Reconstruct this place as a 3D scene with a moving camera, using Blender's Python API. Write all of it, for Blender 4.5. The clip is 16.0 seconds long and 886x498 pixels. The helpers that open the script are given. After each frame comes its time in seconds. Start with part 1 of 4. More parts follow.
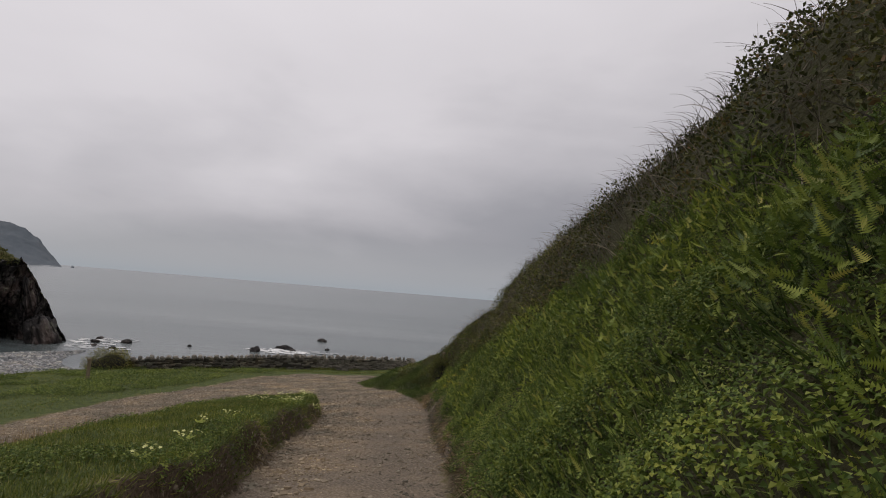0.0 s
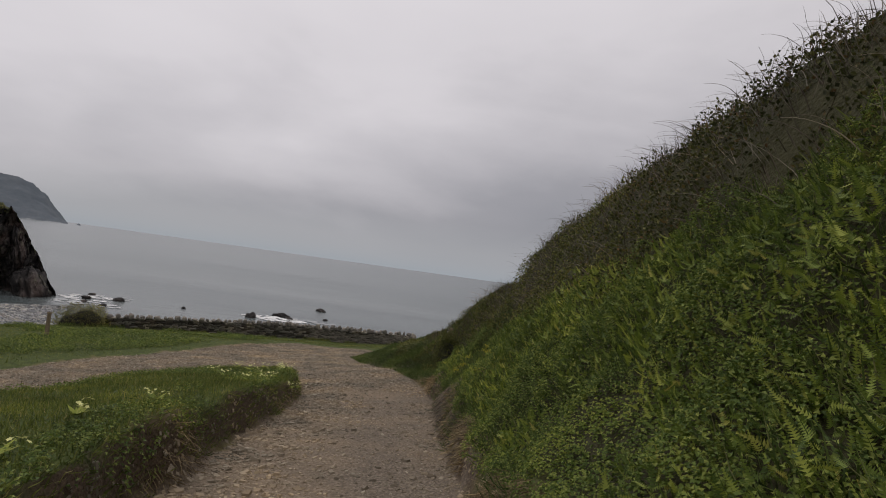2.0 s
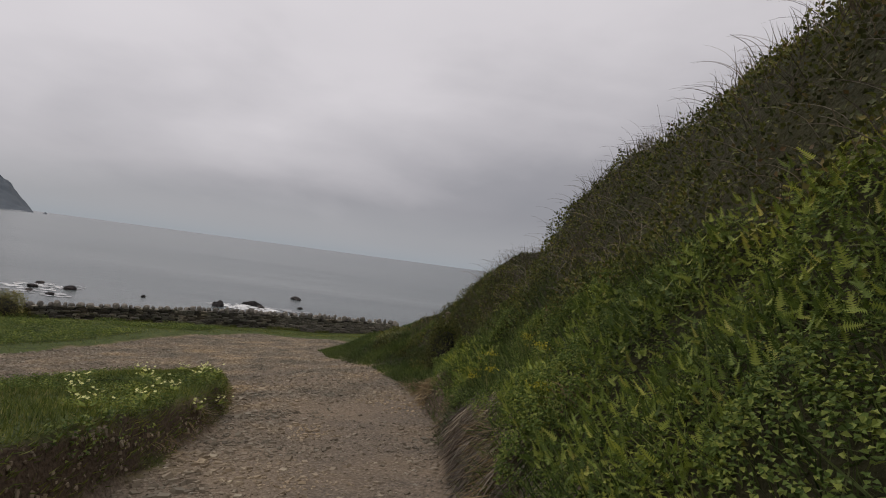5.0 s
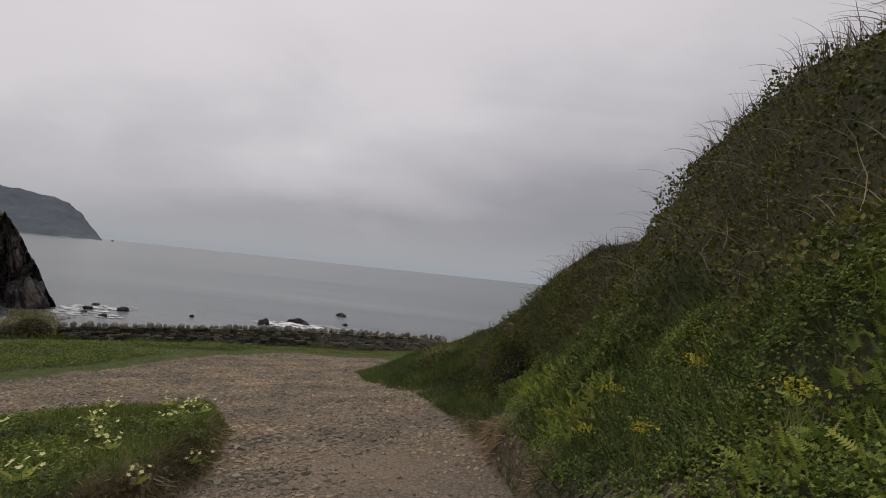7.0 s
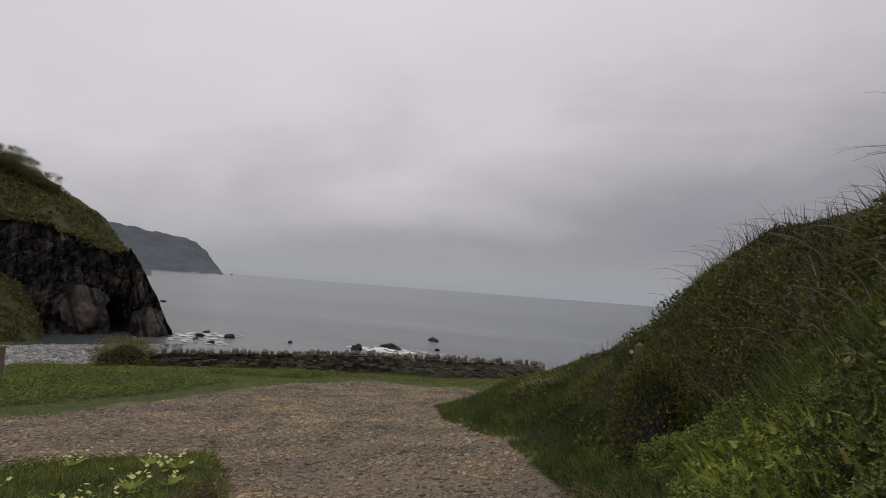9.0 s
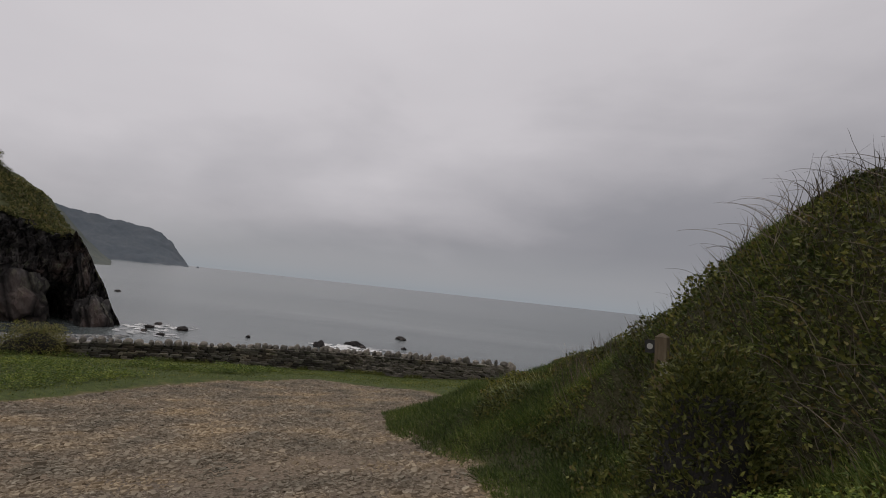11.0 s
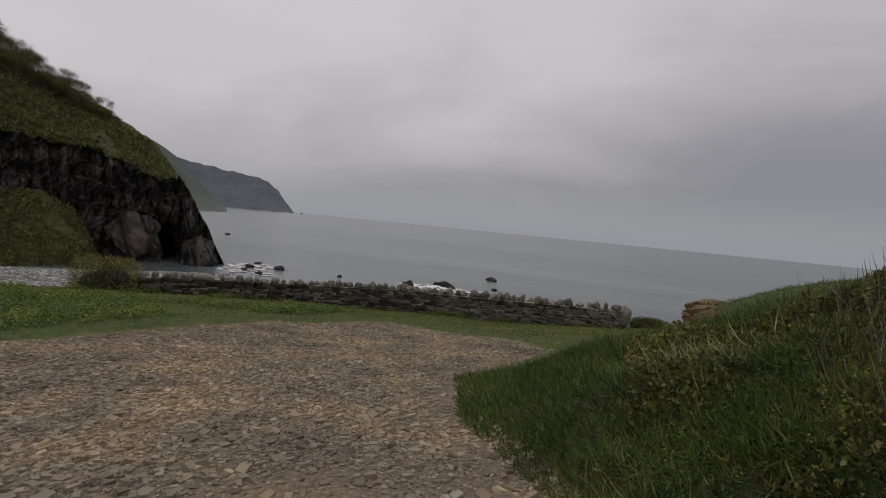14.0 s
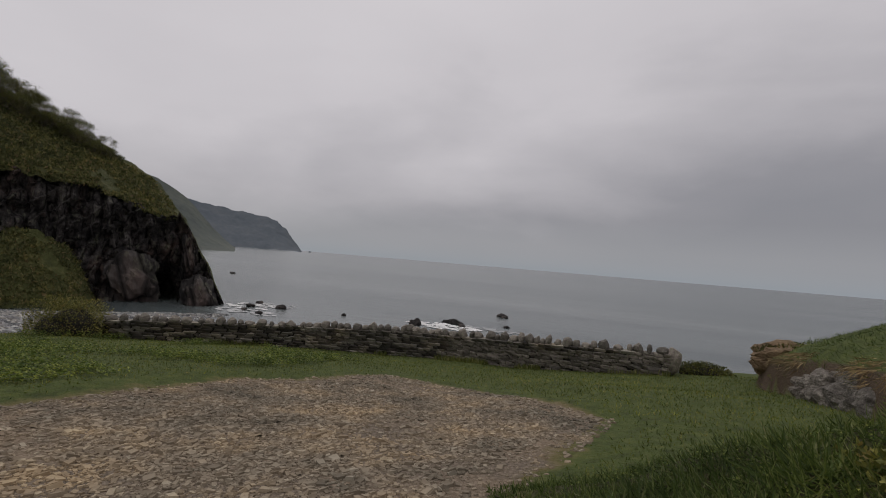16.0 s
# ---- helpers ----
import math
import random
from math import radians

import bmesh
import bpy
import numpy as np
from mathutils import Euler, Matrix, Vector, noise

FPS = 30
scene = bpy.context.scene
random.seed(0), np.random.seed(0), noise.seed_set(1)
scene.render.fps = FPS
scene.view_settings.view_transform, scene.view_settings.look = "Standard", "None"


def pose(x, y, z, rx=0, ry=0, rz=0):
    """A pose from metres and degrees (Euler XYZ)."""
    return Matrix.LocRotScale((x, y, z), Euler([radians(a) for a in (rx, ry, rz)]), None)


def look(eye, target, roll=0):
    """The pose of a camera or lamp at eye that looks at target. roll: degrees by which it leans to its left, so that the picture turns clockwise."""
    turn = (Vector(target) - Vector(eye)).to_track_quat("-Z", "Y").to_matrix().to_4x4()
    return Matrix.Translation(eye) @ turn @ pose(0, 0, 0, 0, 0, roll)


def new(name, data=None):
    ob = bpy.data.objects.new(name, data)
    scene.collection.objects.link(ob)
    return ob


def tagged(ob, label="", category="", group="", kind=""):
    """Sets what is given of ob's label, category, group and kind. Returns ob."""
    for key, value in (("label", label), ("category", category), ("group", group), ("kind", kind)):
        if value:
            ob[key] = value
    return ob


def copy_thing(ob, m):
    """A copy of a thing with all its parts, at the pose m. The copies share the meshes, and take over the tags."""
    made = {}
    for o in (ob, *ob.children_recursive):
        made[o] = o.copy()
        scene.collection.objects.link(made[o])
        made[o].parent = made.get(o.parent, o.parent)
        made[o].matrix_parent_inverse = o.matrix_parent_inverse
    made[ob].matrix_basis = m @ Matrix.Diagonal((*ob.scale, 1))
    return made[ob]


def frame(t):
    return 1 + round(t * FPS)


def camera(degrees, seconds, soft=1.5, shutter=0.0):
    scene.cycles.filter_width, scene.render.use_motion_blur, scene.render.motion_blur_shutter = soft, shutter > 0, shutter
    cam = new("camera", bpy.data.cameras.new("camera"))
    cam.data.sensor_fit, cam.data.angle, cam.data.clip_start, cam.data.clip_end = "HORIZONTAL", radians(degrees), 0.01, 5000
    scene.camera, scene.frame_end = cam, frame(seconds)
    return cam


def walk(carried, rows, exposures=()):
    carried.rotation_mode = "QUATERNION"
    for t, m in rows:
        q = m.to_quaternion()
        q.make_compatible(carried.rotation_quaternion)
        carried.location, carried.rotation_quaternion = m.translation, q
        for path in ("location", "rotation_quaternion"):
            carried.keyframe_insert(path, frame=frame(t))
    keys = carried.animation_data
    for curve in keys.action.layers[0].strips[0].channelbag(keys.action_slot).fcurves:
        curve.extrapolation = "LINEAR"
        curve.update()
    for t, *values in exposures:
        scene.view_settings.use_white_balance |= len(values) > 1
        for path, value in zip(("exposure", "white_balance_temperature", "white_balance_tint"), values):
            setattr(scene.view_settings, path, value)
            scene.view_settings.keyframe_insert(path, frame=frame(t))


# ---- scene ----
cam = camera(84.2, 16.0, soft=1.0)
METRES, EYE, TILT, LEAN, TURN = 20.0, 1.5, 5.4, -4.7, 0.0
ROWS = [
    (0.0, 0.0, 0.0, 0.0, 0.0, 0.0, -0.0),
    (0.5, -0.0038, 0.0335, -0.0083, 2.97, 0.42, -1.71),
    (1.0, -0.0045, 0.0701, -0.0176, 3.8, -3.22, -1.61),
    (1.5, -0.0092, 0.1036, -0.0257, 2.86, -4.27, -2.75),
    (2.0, -0.0135, 0.1377, -0.033, 0.58, -2.51, -3.23),
    (2.5, -0.0207, 0.1764, -0.0425, 0.77, -2.36, -1.73),
    (3.0, -0.0281, 0.2134, -0.0516, 0.58, -4.52, 0.97),
    (5.5, -0.0302, 0.3572, -0.0851, -2.03, -3.12, -3.65),
    (6.0, -0.0326, 0.386, -0.0916, -0.53, -2.54, -1.91),
    (6.5, -0.0336, 0.4192, -0.0998, -0.24, -4.34, -0.45),
    (7.0, -0.0389, 0.4517, -0.106, 3.25, -2.24, -0.99),
    (7.5, -0.0403, 0.4816, -0.1142, 5.55, -4.04, 0.28),
    (8.0, -0.0427, 0.5156, -0.1201, 5.76, -1.64, -0.88),
    (8.5, -0.045, 0.549, -0.1273, 9.65, -4.86, 1.19),
    (9.0, -0.0459, 0.5751, -0.1317, 13.9, 0.61, 1.47),
    (11.5, -0.0611, 0.7116, -0.167, 10.38, 0.63, -0.81),
    (12.0, -0.0667, 0.7416, -0.1743, 15.15, -1.77, -1.01),
    (12.5, -0.0721, 0.7705, -0.1795, 17.07, -3.02, -0.44),
    (13.0, -0.0774, 0.7971, -0.1867, 16.34, -5.02, -1.78),
    (13.5, -0.0861, 0.8258, -0.1919, 16.62, -2.27, -1.24),
    (14.0, -0.095, 0.8461, -0.1958, 21.24, -5.98, 0.72),
    (14.5, -0.105, 0.8748, -0.1989, 23.62, -2.18, 1.8),
    (15.0, -0.1164, 0.9002, -0.2026, 18.65, -2.9, 0.7),
    (15.5, -0.1287, 0.9308, -0.208, 18.89, -3.35, 1.43),
    (16.0, -0.143, 0.9545, -0.211, 22.05, -1.73, 1.62),
]
walk(cam, [(t, pose(0, 0, EYE, TILT, LEAN, TURN) @ pose(METRES * x, METRES * y, METRES * z, 90 + pitch, roll, yaw)) for t, x, y, z, yaw, pitch, roll in ROWS], exposures=[(0.0, 0.10), (5.5, 0.06), (9.0, 0.0), (12.0, -0.16), (16.0, -0.15)])

# ---- world, sun, exposure ----


def link(nt, a, b):
    nt.links.new(a, b)


def node(nt, kind, **values):
    n = nt.nodes.new(kind)
    for key, value in values.items():
        n.inputs[key.replace("_", " ")].default_value = value
    return n


def ramp(nt, fac, stops):
    n = nt.nodes.new("ShaderNodeValToRGB")
    el = n.color_ramp.elements
    while len(el) < len(stops):
        el.new(0.5)
    for e, (p, c) in zip(el, stops):
        e.position, e.color = p, (*c, 1)
    link(nt, fac, n.inputs["Fac"])
    return n.outputs["Color"]


def math_node(nt, op, a, b=None):
    n = nt.nodes.new("ShaderNodeMath")
    n.operation = op
    for i, v in enumerate((a, b)):
        if v is None:
            continue
        if isinstance(v, (int, float)):
            n.inputs[i].default_value = v
        else:
            link(nt, v, n.inputs[i])
    return n.outputs[0]


def mix(nt, fac, a, b, mode="MIX"):
    n = nt.nodes.new("ShaderNodeMix")
    n.data_type, n.blend_type = "RGBA", mode
    for sock, v in ((n.inputs[0], fac), (n.inputs[6], a), (n.inputs[7], b)):
        if isinstance(v, (int, float)):
            sock.default_value = v
        elif isinstance(v, tuple):
            sock.default_value = (*v, 1)
        else:
            link(nt, v, sock)
    return n.outputs[2]


world = bpy.data.worlds.new("overcast_sky")
scene.world = world
world.use_nodes = True
wt = world.node_tree
wt.nodes.clear()
sky = wt.nodes.new("ShaderNodeTexSky")
sky.sky_type, sky.sun_disc = "NISHITA", False
sky.sun_elevation, sky.sun_rotation = radians(48), radians(-40)
sky_bg = node(wt, "ShaderNodeBackground", Strength=0.05)
link(wt, sky.outputs[0], sky_bg.inputs["Color"])
wc = wt.nodes.new("ShaderNodeTexCoord")
sep = wt.nodes.new("ShaderNodeSeparateXYZ")
link(wt, wc.outputs["Generated"], sep.inputs[0])
squash = wt.nodes.new("ShaderNodeMapping")
squash.inputs["Scale"].default_value = (1.0, 1.0, 2.6)
link(wt, wc.outputs["Generated"], squash.inputs["Vector"])
billow = node(wt, "ShaderNodeTexNoise", Scale=2.0, Detail=4.0, Roughness=0.42, Distortion=0.4)
link(wt, squash.outputs[0], billow.inputs["Vector"])
fine = node(wt, "ShaderNodeTexNoise", Scale=6.0, Detail=4.0, Roughness=0.55)
link(wt, squash.outputs[0], fine.inputs["Vector"])
lift = math_node(wt, "ADD", sep.outputs["Z"], math_node(wt, "MULTIPLY", math_node(wt, "SUBTRACT", billow.outputs["Fac"], 0.5), 0.42))
lift = math_node(wt, "ADD", lift, math_node(wt, "MULTIPLY", math_node(wt, "SUBTRACT", fine.outputs["Fac"], 0.5), 0.10))
lift = math_node(wt, "ADD", lift, math_node(wt, "MULTIPLY", sep.outputs["X"], -0.22))
bank_low = ramp(wt, sep.outputs["Z"], [(0.02, (0, 0, 0)), (0.11, (1, 1, 1)), (0.15, (1, 1, 1)), (0.27, (0, 0, 0))])
bank_side = ramp(wt, sep.outputs["X"], [(0.0, (0.25, 0.25, 0.25)), (0.25, (1, 1, 1))])
lift = math_node(wt, "SUBTRACT", lift, math_node(wt, "MULTIPLY", math_node(wt, "MULTIPLY", bank_low, bank_side), 0.09))
cloud = ramp(wt, lift, [(0.0, (0.30, 0.298, 0.325)), (0.10, (0.335, 0.328, 0.355)), (0.20, (0.46, 0.443, 0.470)), (0.40, (0.68, 0.648, 0.675)), (0.8, (0.82, 0.782, 0.81))])
low = ramp(wt, sep.outputs["Z"], [(0.0, (0.33, 0.36, 0.40)), (0.05, (0.40, 0.41, 0.44)), (0.5, (0.4, 0.4, 0.4))])
near_horizon = ramp(wt, sep.outputs["Z"], [(0.0, (1, 1, 1)), (0.03, (0.6, 0.6, 0.6)), (0.11, (0, 0, 0))])
cloud_bg = node(wt, "ShaderNodeBackground", Strength=0.95)
link(wt, mix(wt, near_horizon, cloud, low), cloud_bg.inputs["Color"])
both = wt.nodes.new("ShaderNodeMixShader")
both.inputs[0].default_value = 0.94
link(wt, sky_bg.outputs[0], both.inputs[1])
link(wt, cloud_bg.outputs[0], both.inputs[2])
wo = wt.nodes.new("ShaderNodeOutputWorld")
link(wt, both.outputs[0], wo.inputs["Surface"])

sun = new("sun", bpy.data.lights.new("sun", "SUN"))
sun.data.energy, sun.data.angle, sun.data.color = 0.6, radians(25), (1.0, 0.97, 0.93)
sun.matrix_world = look((-25, 20, 40), (0, 0, 0))


# ---- materials ----
def material(name, rough=0.9):
    m = bpy.data.materials.new(name)
    m.use_nodes = True
    nt = m.node_tree
    b = nt.nodes["Principled BSDF"]
    b.inputs["Roughness"].default_value = rough
    b.inputs["Specular IOR Level"].default_value = 0.25
    return m, nt, b


def coords(nt, scale=(1, 1, 1)):
    tc = nt.nodes.new("ShaderNodeTexCoord")
    mp = nt.nodes.new("ShaderNodeMapping")
    mp.inputs["Scale"].default_value = scale
    link(nt, tc.outputs["Object"], mp.inputs["Vector"])
    return mp.outputs[0]


def noise_node(nt, vec, scale, detail=5.0, rough=0.6):
    n = node(nt, "ShaderNodeTexNoise", Scale=scale, Detail=detail, Roughness=rough)
    link(nt, vec, n.inputs["Vector"])
    return n.outputs["Fac"]


def bump(nt, b, height, strength, distance):
    n = node(nt, "ShaderNodeBump", Strength=strength, Distance=distance)
    link(nt, height, n.inputs["Height"])
    link(nt, n.outputs[0], b.inputs["Normal"])


def leaf_material(name, stops, rough=0.6, glow=0.25):
    """Foliage that varies from leaf to leaf and in patches, and lets some light through."""
    m, nt, b = material(name, rough)
    geo = nt.nodes.new("ShaderNodeNewGeometry")
    col = ramp(nt, geo.outputs["Random Per Island"], stops)
    patch = noise_node(nt, coords(nt), 0.9, 3.0)
    col = mix(nt, 1.0, col, ramp(nt, patch, [(0.28, (0.50, 0.55, 0.55)), (0.5, (0.95, 0.96, 0.92)), (0.72, (1.45, 1.35, 1.1))]), "MULTIPLY")
    link(nt, col, b.inputs["Base Color"])
    tr = nt.nodes.new("ShaderNodeBsdfTranslucent")
    link(nt, col, tr.inputs["Color"])
    ms = nt.nodes.new("ShaderNodeMixShader")
    ms.inputs[0].default_value = glow
    link(nt, b.outputs[0], ms.inputs[1])
    link(nt, tr.outputs[0], ms.inputs[2])
    link(nt, ms.outputs[0], nt.nodes["Material Output"].inputs["Surface"])
    return m


def mottled(name, stops, scale, rough=0.9, bump_scale=20.0, bump_distance=0.02, strength=0.6, stretch=(1, 1, 1), patch=None):
    """A rough natural surface: a ramp over fine grain and broad stains, with relief."""
    m, nt, b = material(name, rough)
    v = coords(nt, stretch)
    f = math_node(nt, "ADD", math_node(nt, "MULTIPLY", noise_node(nt, v, scale), 0.6), math_node(nt, "MULTIPLY", noise_node(nt, v, scale * 6.3), 0.4))
    col = ramp(nt, f, stops)
    if patch:
        col = mix(nt, ramp(nt, noise_node(nt, v, patch[0]), [(0.48, (0, 0, 0)), (0.6, (1, 1, 1))]), col, patch[1])
    oi = nt.nodes.new("ShaderNodeObjectInfo")
    col = mix(nt, 1.0, col, ramp(nt, oi.outputs["Random"], [(0, (0.6, 0.6, 0.6)), (1, (1.3, 1.26, 1.22))]), "MULTIPLY")
    link(nt, col, b.inputs["Base Color"])
    bump(nt, b, noise_node(nt, v, bump_scale, 6.0), strength, bump_distance)
    return m


def terrain_material():
    """Turf, stony track and bare earth, told apart by where each lies."""
    m, nt, b = material("terrain", 0.95)
    v = coords(nt)
    grain, mid, broad = noise_node(nt, v, 38.0), noise_node(nt, v, 5.0), noise_node(nt, v, 0.7)
    vor = node(nt, "ShaderNodeTexVoronoi", Scale=22.0)
    link(nt, v, vor.inputs["Vector"])
    stone = ramp(nt, grain, [(0.25, (0.085, 0.066, 0.048)), (0.5, (0.185, 0.148, 0.110)), (0.75, (0.32, 0.262, 0.20))])
    stone = mix(nt, ramp(nt, broad, [(0.4, (0, 0, 0)), (0.65, (0.7, 0.7, 0.7))]), stone, mix(nt, grain, (0.21, 0.155, 0.10), (0.37, 0.285, 0.195)))
    stone = mix(nt, 0.55, stone, ramp(nt, vor.outputs["Distance"], [(0.1, (0.7, 0.7, 0.7)), (0.6, (0.25, 0.25, 0.25))]), "SOFT_LIGHT")
    turf = ramp(nt, mid, [(0.25, (0.028, 0.042, 0.010)), (0.5, (0.060, 0.086, 0.019)), (0.75, (0.110, 0.128, 0.032))])
    turf = mix(nt, ramp(nt, grain, [(0.4, (0, 0, 0)), (0.7, (0.5, 0.5, 0.5))]), turf, (0.09, 0.085, 0.03))
    soil = ramp(nt, grain, [(0.3, (0.035, 0.024, 0.015)), (0.7, (0.12, 0.085, 0.055))])
    at = nt.nodes.new("ShaderNodeAttribute")
    at.attribute_name = "cover"
    sp = nt.nodes.new("ShaderNodeSeparateColor")
    link(nt, at.outputs["Color"], sp.inputs[0])
    edge = math_node(nt, "ADD", sp.outputs[0], math_node(nt, "MULTIPLY", math_node(nt, "SUBTRACT", mid, 0.5), 0.9))
    edge = ramp(nt, edge, [(0.38, (0, 0, 0)), (0.62, (1, 1, 1))])
    worn = ramp(nt, math_node(nt, "ADD", sp.outputs[0], math_node(nt, "MULTIPLY", math_node(nt, "SUBTRACT", mid, 0.5), 0.5)), [(0.15, (0, 0, 0)), (0.4, (0.7, 0.7, 0.7))])
    col = mix(nt, worn, turf, (0.17, 0.13, 0.06))
    col = mix(nt, edge, col, stone)
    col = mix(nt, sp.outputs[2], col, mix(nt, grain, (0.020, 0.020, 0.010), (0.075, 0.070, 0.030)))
    col = mix(nt, sp.outputs[1], col, soil)
    link(nt, col, b.inputs["Base Color"])
    bump(nt, b, math_node(nt, "ADD", grain, math_node(nt, "MULTIPLY", vor.outputs["Distance"], 0.8)), 0.7, 0.03)
    return m


TERRAIN = terrain_material()
PEBBLES = mottled("beach_pebbles", [(0.3, (0.16, 0.16, 0.17)), (0.5, (0.30, 0.30, 0.31)), (0.7, (0.45, 0.44, 0.44))], 2.5, 0.8, 7.0, 0.12, 0.9)
GRAVEL = leaf_material("slate_gravel", [(0.0, (0.16, 0.126, 0.092)), (0.4, (0.24, 0.192, 0.142)), (0.9, (0.305, 0.250, 0.188)), (1.0, (0.37, 0.315, 0.245))], 0.85, 0.0)
STONE = mottled("wall_stone", [(0.3, (0.075, 0.066, 0.06)), (0.5, (0.19, 0.168, 0.15)), (0.7, (0.38, 0.345, 0.31))], 3.0, 0.9, 25.0, 0.02, 0.7, patch=(4.0, (0.20, 0.20, 0.15)))
# Near-black: painted shade inside wall and bushes, and the print on the notice.
SHADE_AND_PRINT = mottled("shade_and_print", [(0.3, (0.02, 0.02, 0.018)), (0.7, (0.06, 0.055, 0.05))], 5.0)
ROCK = mottled("dark_cliff_rock", [(0.3, (0.018, 0.017, 0.017)), (0.5, (0.055, 0.050, 0.048)), (0.72, (0.15, 0.135, 0.125))], 0.55, 0.85, 3.2, 0.35, 1.0, (1, 1, 0.5), (0.5, (0.085, 0.070, 0.062)))
PALE_ROCK = mottled("pale_rock", [(0.3, (0.05, 0.045, 0.04)), (0.5, (0.17, 0.155, 0.135)), (0.7, (0.36, 0.335, 0.29))], 4.5, 0.9, 9.0, 0.08, 0.9)
EARTH = mottled("eroded_earth", [(0.3, (0.06, 0.042, 0.028)), (0.5, (0.16, 0.115, 0.07)), (0.7, (0.28, 0.21, 0.13))], 1.6, 0.95, 7.0, 0.1, 0.9)
HILL_TURF = mottled("hill_turf", [(0.3, (0.035, 0.042, 0.016)), (0.5, (0.085, 0.095, 0.034)), (0.7, (0.16, 0.145, 0.06))], 0.35, 0.95, 1.8, 0.5, 0.9)
# Muted blue-grey headland colours: the haze of the air is painted in.
HAZED_FAR_LAND = mottled("distant_land_hazed", [(0.3, (0.085, 0.105, 0.125)), (0.5, (0.105, 0.125, 0.145)), (0.7, (0.135, 0.15, 0.165))], 0.012, 1.0, 0.03, 6.0, 0.6)
HAZED_MID_LAND = mottled("middle_land_hazed", [(0.3, (0.060, 0.072, 0.070)), (0.5, (0.085, 0.098, 0.090)), (0.7, (0.115, 0.125, 0.105))], 0.03, 1.0, 0.08, 4.0, 0.6)
WOOD = mottled("weathered_post_wood", [(0.3, (0.11, 0.085, 0.055)), (0.5, (0.20, 0.16, 0.105)), (0.7, (0.30, 0.25, 0.17))], 9.0, 0.85, 40.0, 0.006, 0.6, (1, 1, 0.12))
WHITE = mottled("white_plate", [(0.3, (0.60, 0.60, 0.55)), (0.7, (0.80, 0.80, 0.76))], 12.0, 0.5, 60.0, 0.001, 0.2)
PALE = mottled("faded_yellow_plate", [(0.3, (0.42, 0.40, 0.30)), (0.7, (0.58, 0.56, 0.44))], 12.0, 0.5, 60.0, 0.001, 0.2)
BLACK = mottled("black_plate", [(0.3, (0.02, 0.02, 0.02)), (0.7, (0.05, 0.05, 0.05))], 12.0, 0.5, 60.0, 0.001, 0.2)
FOAM = mottled("sea_foam", [(0.3, (0.40, 0.42, 0.43)), (0.65, (0.74, 0.75, 0.75))], 0.8, 0.9, 4.0, 0.1, 0.8)
GRASS = leaf_material("grass_blades", [(0.0, (0.075, 0.095, 0.026)), (0.5, (0.15, 0.175, 0.046)), (0.9, (0.26, 0.265, 0.085)), (1.0, (0.42, 0.36, 0.18))])
TURF = leaf_material("short_turf", [(0.0, (0.070, 0.098, 0.020)), (0.5, (0.140, 0.172, 0.036)), (0.9, (0.230, 0.240, 0.055)), (1.0, (0.34, 0.29, 0.12))])
LUSH = leaf_material("lush_grass", [(0.0, (0.036, 0.060, 0.014)), (0.5, (0.084, 0.124, 0.029)), (0.9, (0.165, 0.200, 0.060)), (1.0, (0.24, 0.235, 0.11))])
PALE_GRASS = leaf_material("pale_tussock_grass", [(0.0, (0.14, 0.17, 0.07)), (0.6, (0.29, 0.32, 0.16)), (1.0, (0.46, 0.44, 0.26))])
# Browner copy of the bramble colours, also darkened to paint in the hollow's shade.
DARK_BRAMBLE = leaf_material("darkened_bramble_leaves", [(0.0, (0.030, 0.033, 0.013)), (0.5, (0.070, 0.078, 0.024)), (0.85, (0.14, 0.135, 0.045)), (1.0, (0.17, 0.10, 0.05))])
IVY = leaf_material("olive_ivy", [(0.0, (0.08, 0.085, 0.026)), (0.5, (0.22, 0.21, 0.06)), (0.9, (0.36, 0.32, 0.10)), (1.0, (0.25, 0.16, 0.08))])
FERN = leaf_material("fern_fronds", [(0.0, (0.060, 0.095, 0.018)), (0.5, (0.175, 0.23, 0.040)), (0.9, (0.32, 0.36, 0.070)), (1.0, (0.40, 0.36, 0.09))])
NETTLE = leaf_material("nettle_leaves", [(0.0, (0.055, 0.088, 0.020)), (0.5, (0.14, 0.195, 0.040)), (1.0, (0.29, 0.32, 0.075))])
BRAMBLE = leaf_material("bramble_leaves", [(0.0, (0.040, 0.046, 0.016)), (0.5, (0.105, 0.118, 0.030)), (0.85, (0.21, 0.21, 0.055)), (1.0, (0.18, 0.13, 0.05))])
DRY = leaf_material("dry_grass", [(0.0, (0.125, 0.090, 0.052)), (0.6, (0.275, 0.204, 0.115)), (1.0, (0.450, 0.360, 0.218))], 0.8, 0.15)
TWIG = leaf_material("dead_stems", [(0.0, (0.07, 0.055, 0.045)), (0.6, (0.17, 0.14, 0.115)), (1.0, (0.30, 0.26, 0.21))], 0.85, 0.0)
HILL_LEAF = leaf_material("hill_tufts", [(0.0, (0.07, 0.080, 0.030)), (0.5, (0.15, 0.155, 0.06)), (0.85, (0.24, 0.22, 0.095)), (1.0, (0.26, 0.19, 0.10))])
PETAL = leaf_material("primrose_petals", [(0.0, (0.66, 0.64, 0.22)), (1.0, (0.84, 0.82, 0.42))], 0.6, 0.2)
YELLOW = leaf_material("yellow_flowers", [(0.0, (0.42, 0.36, 0.03)), (1.0, (0.60, 0.52, 0.05))], 0.6, 0.2)


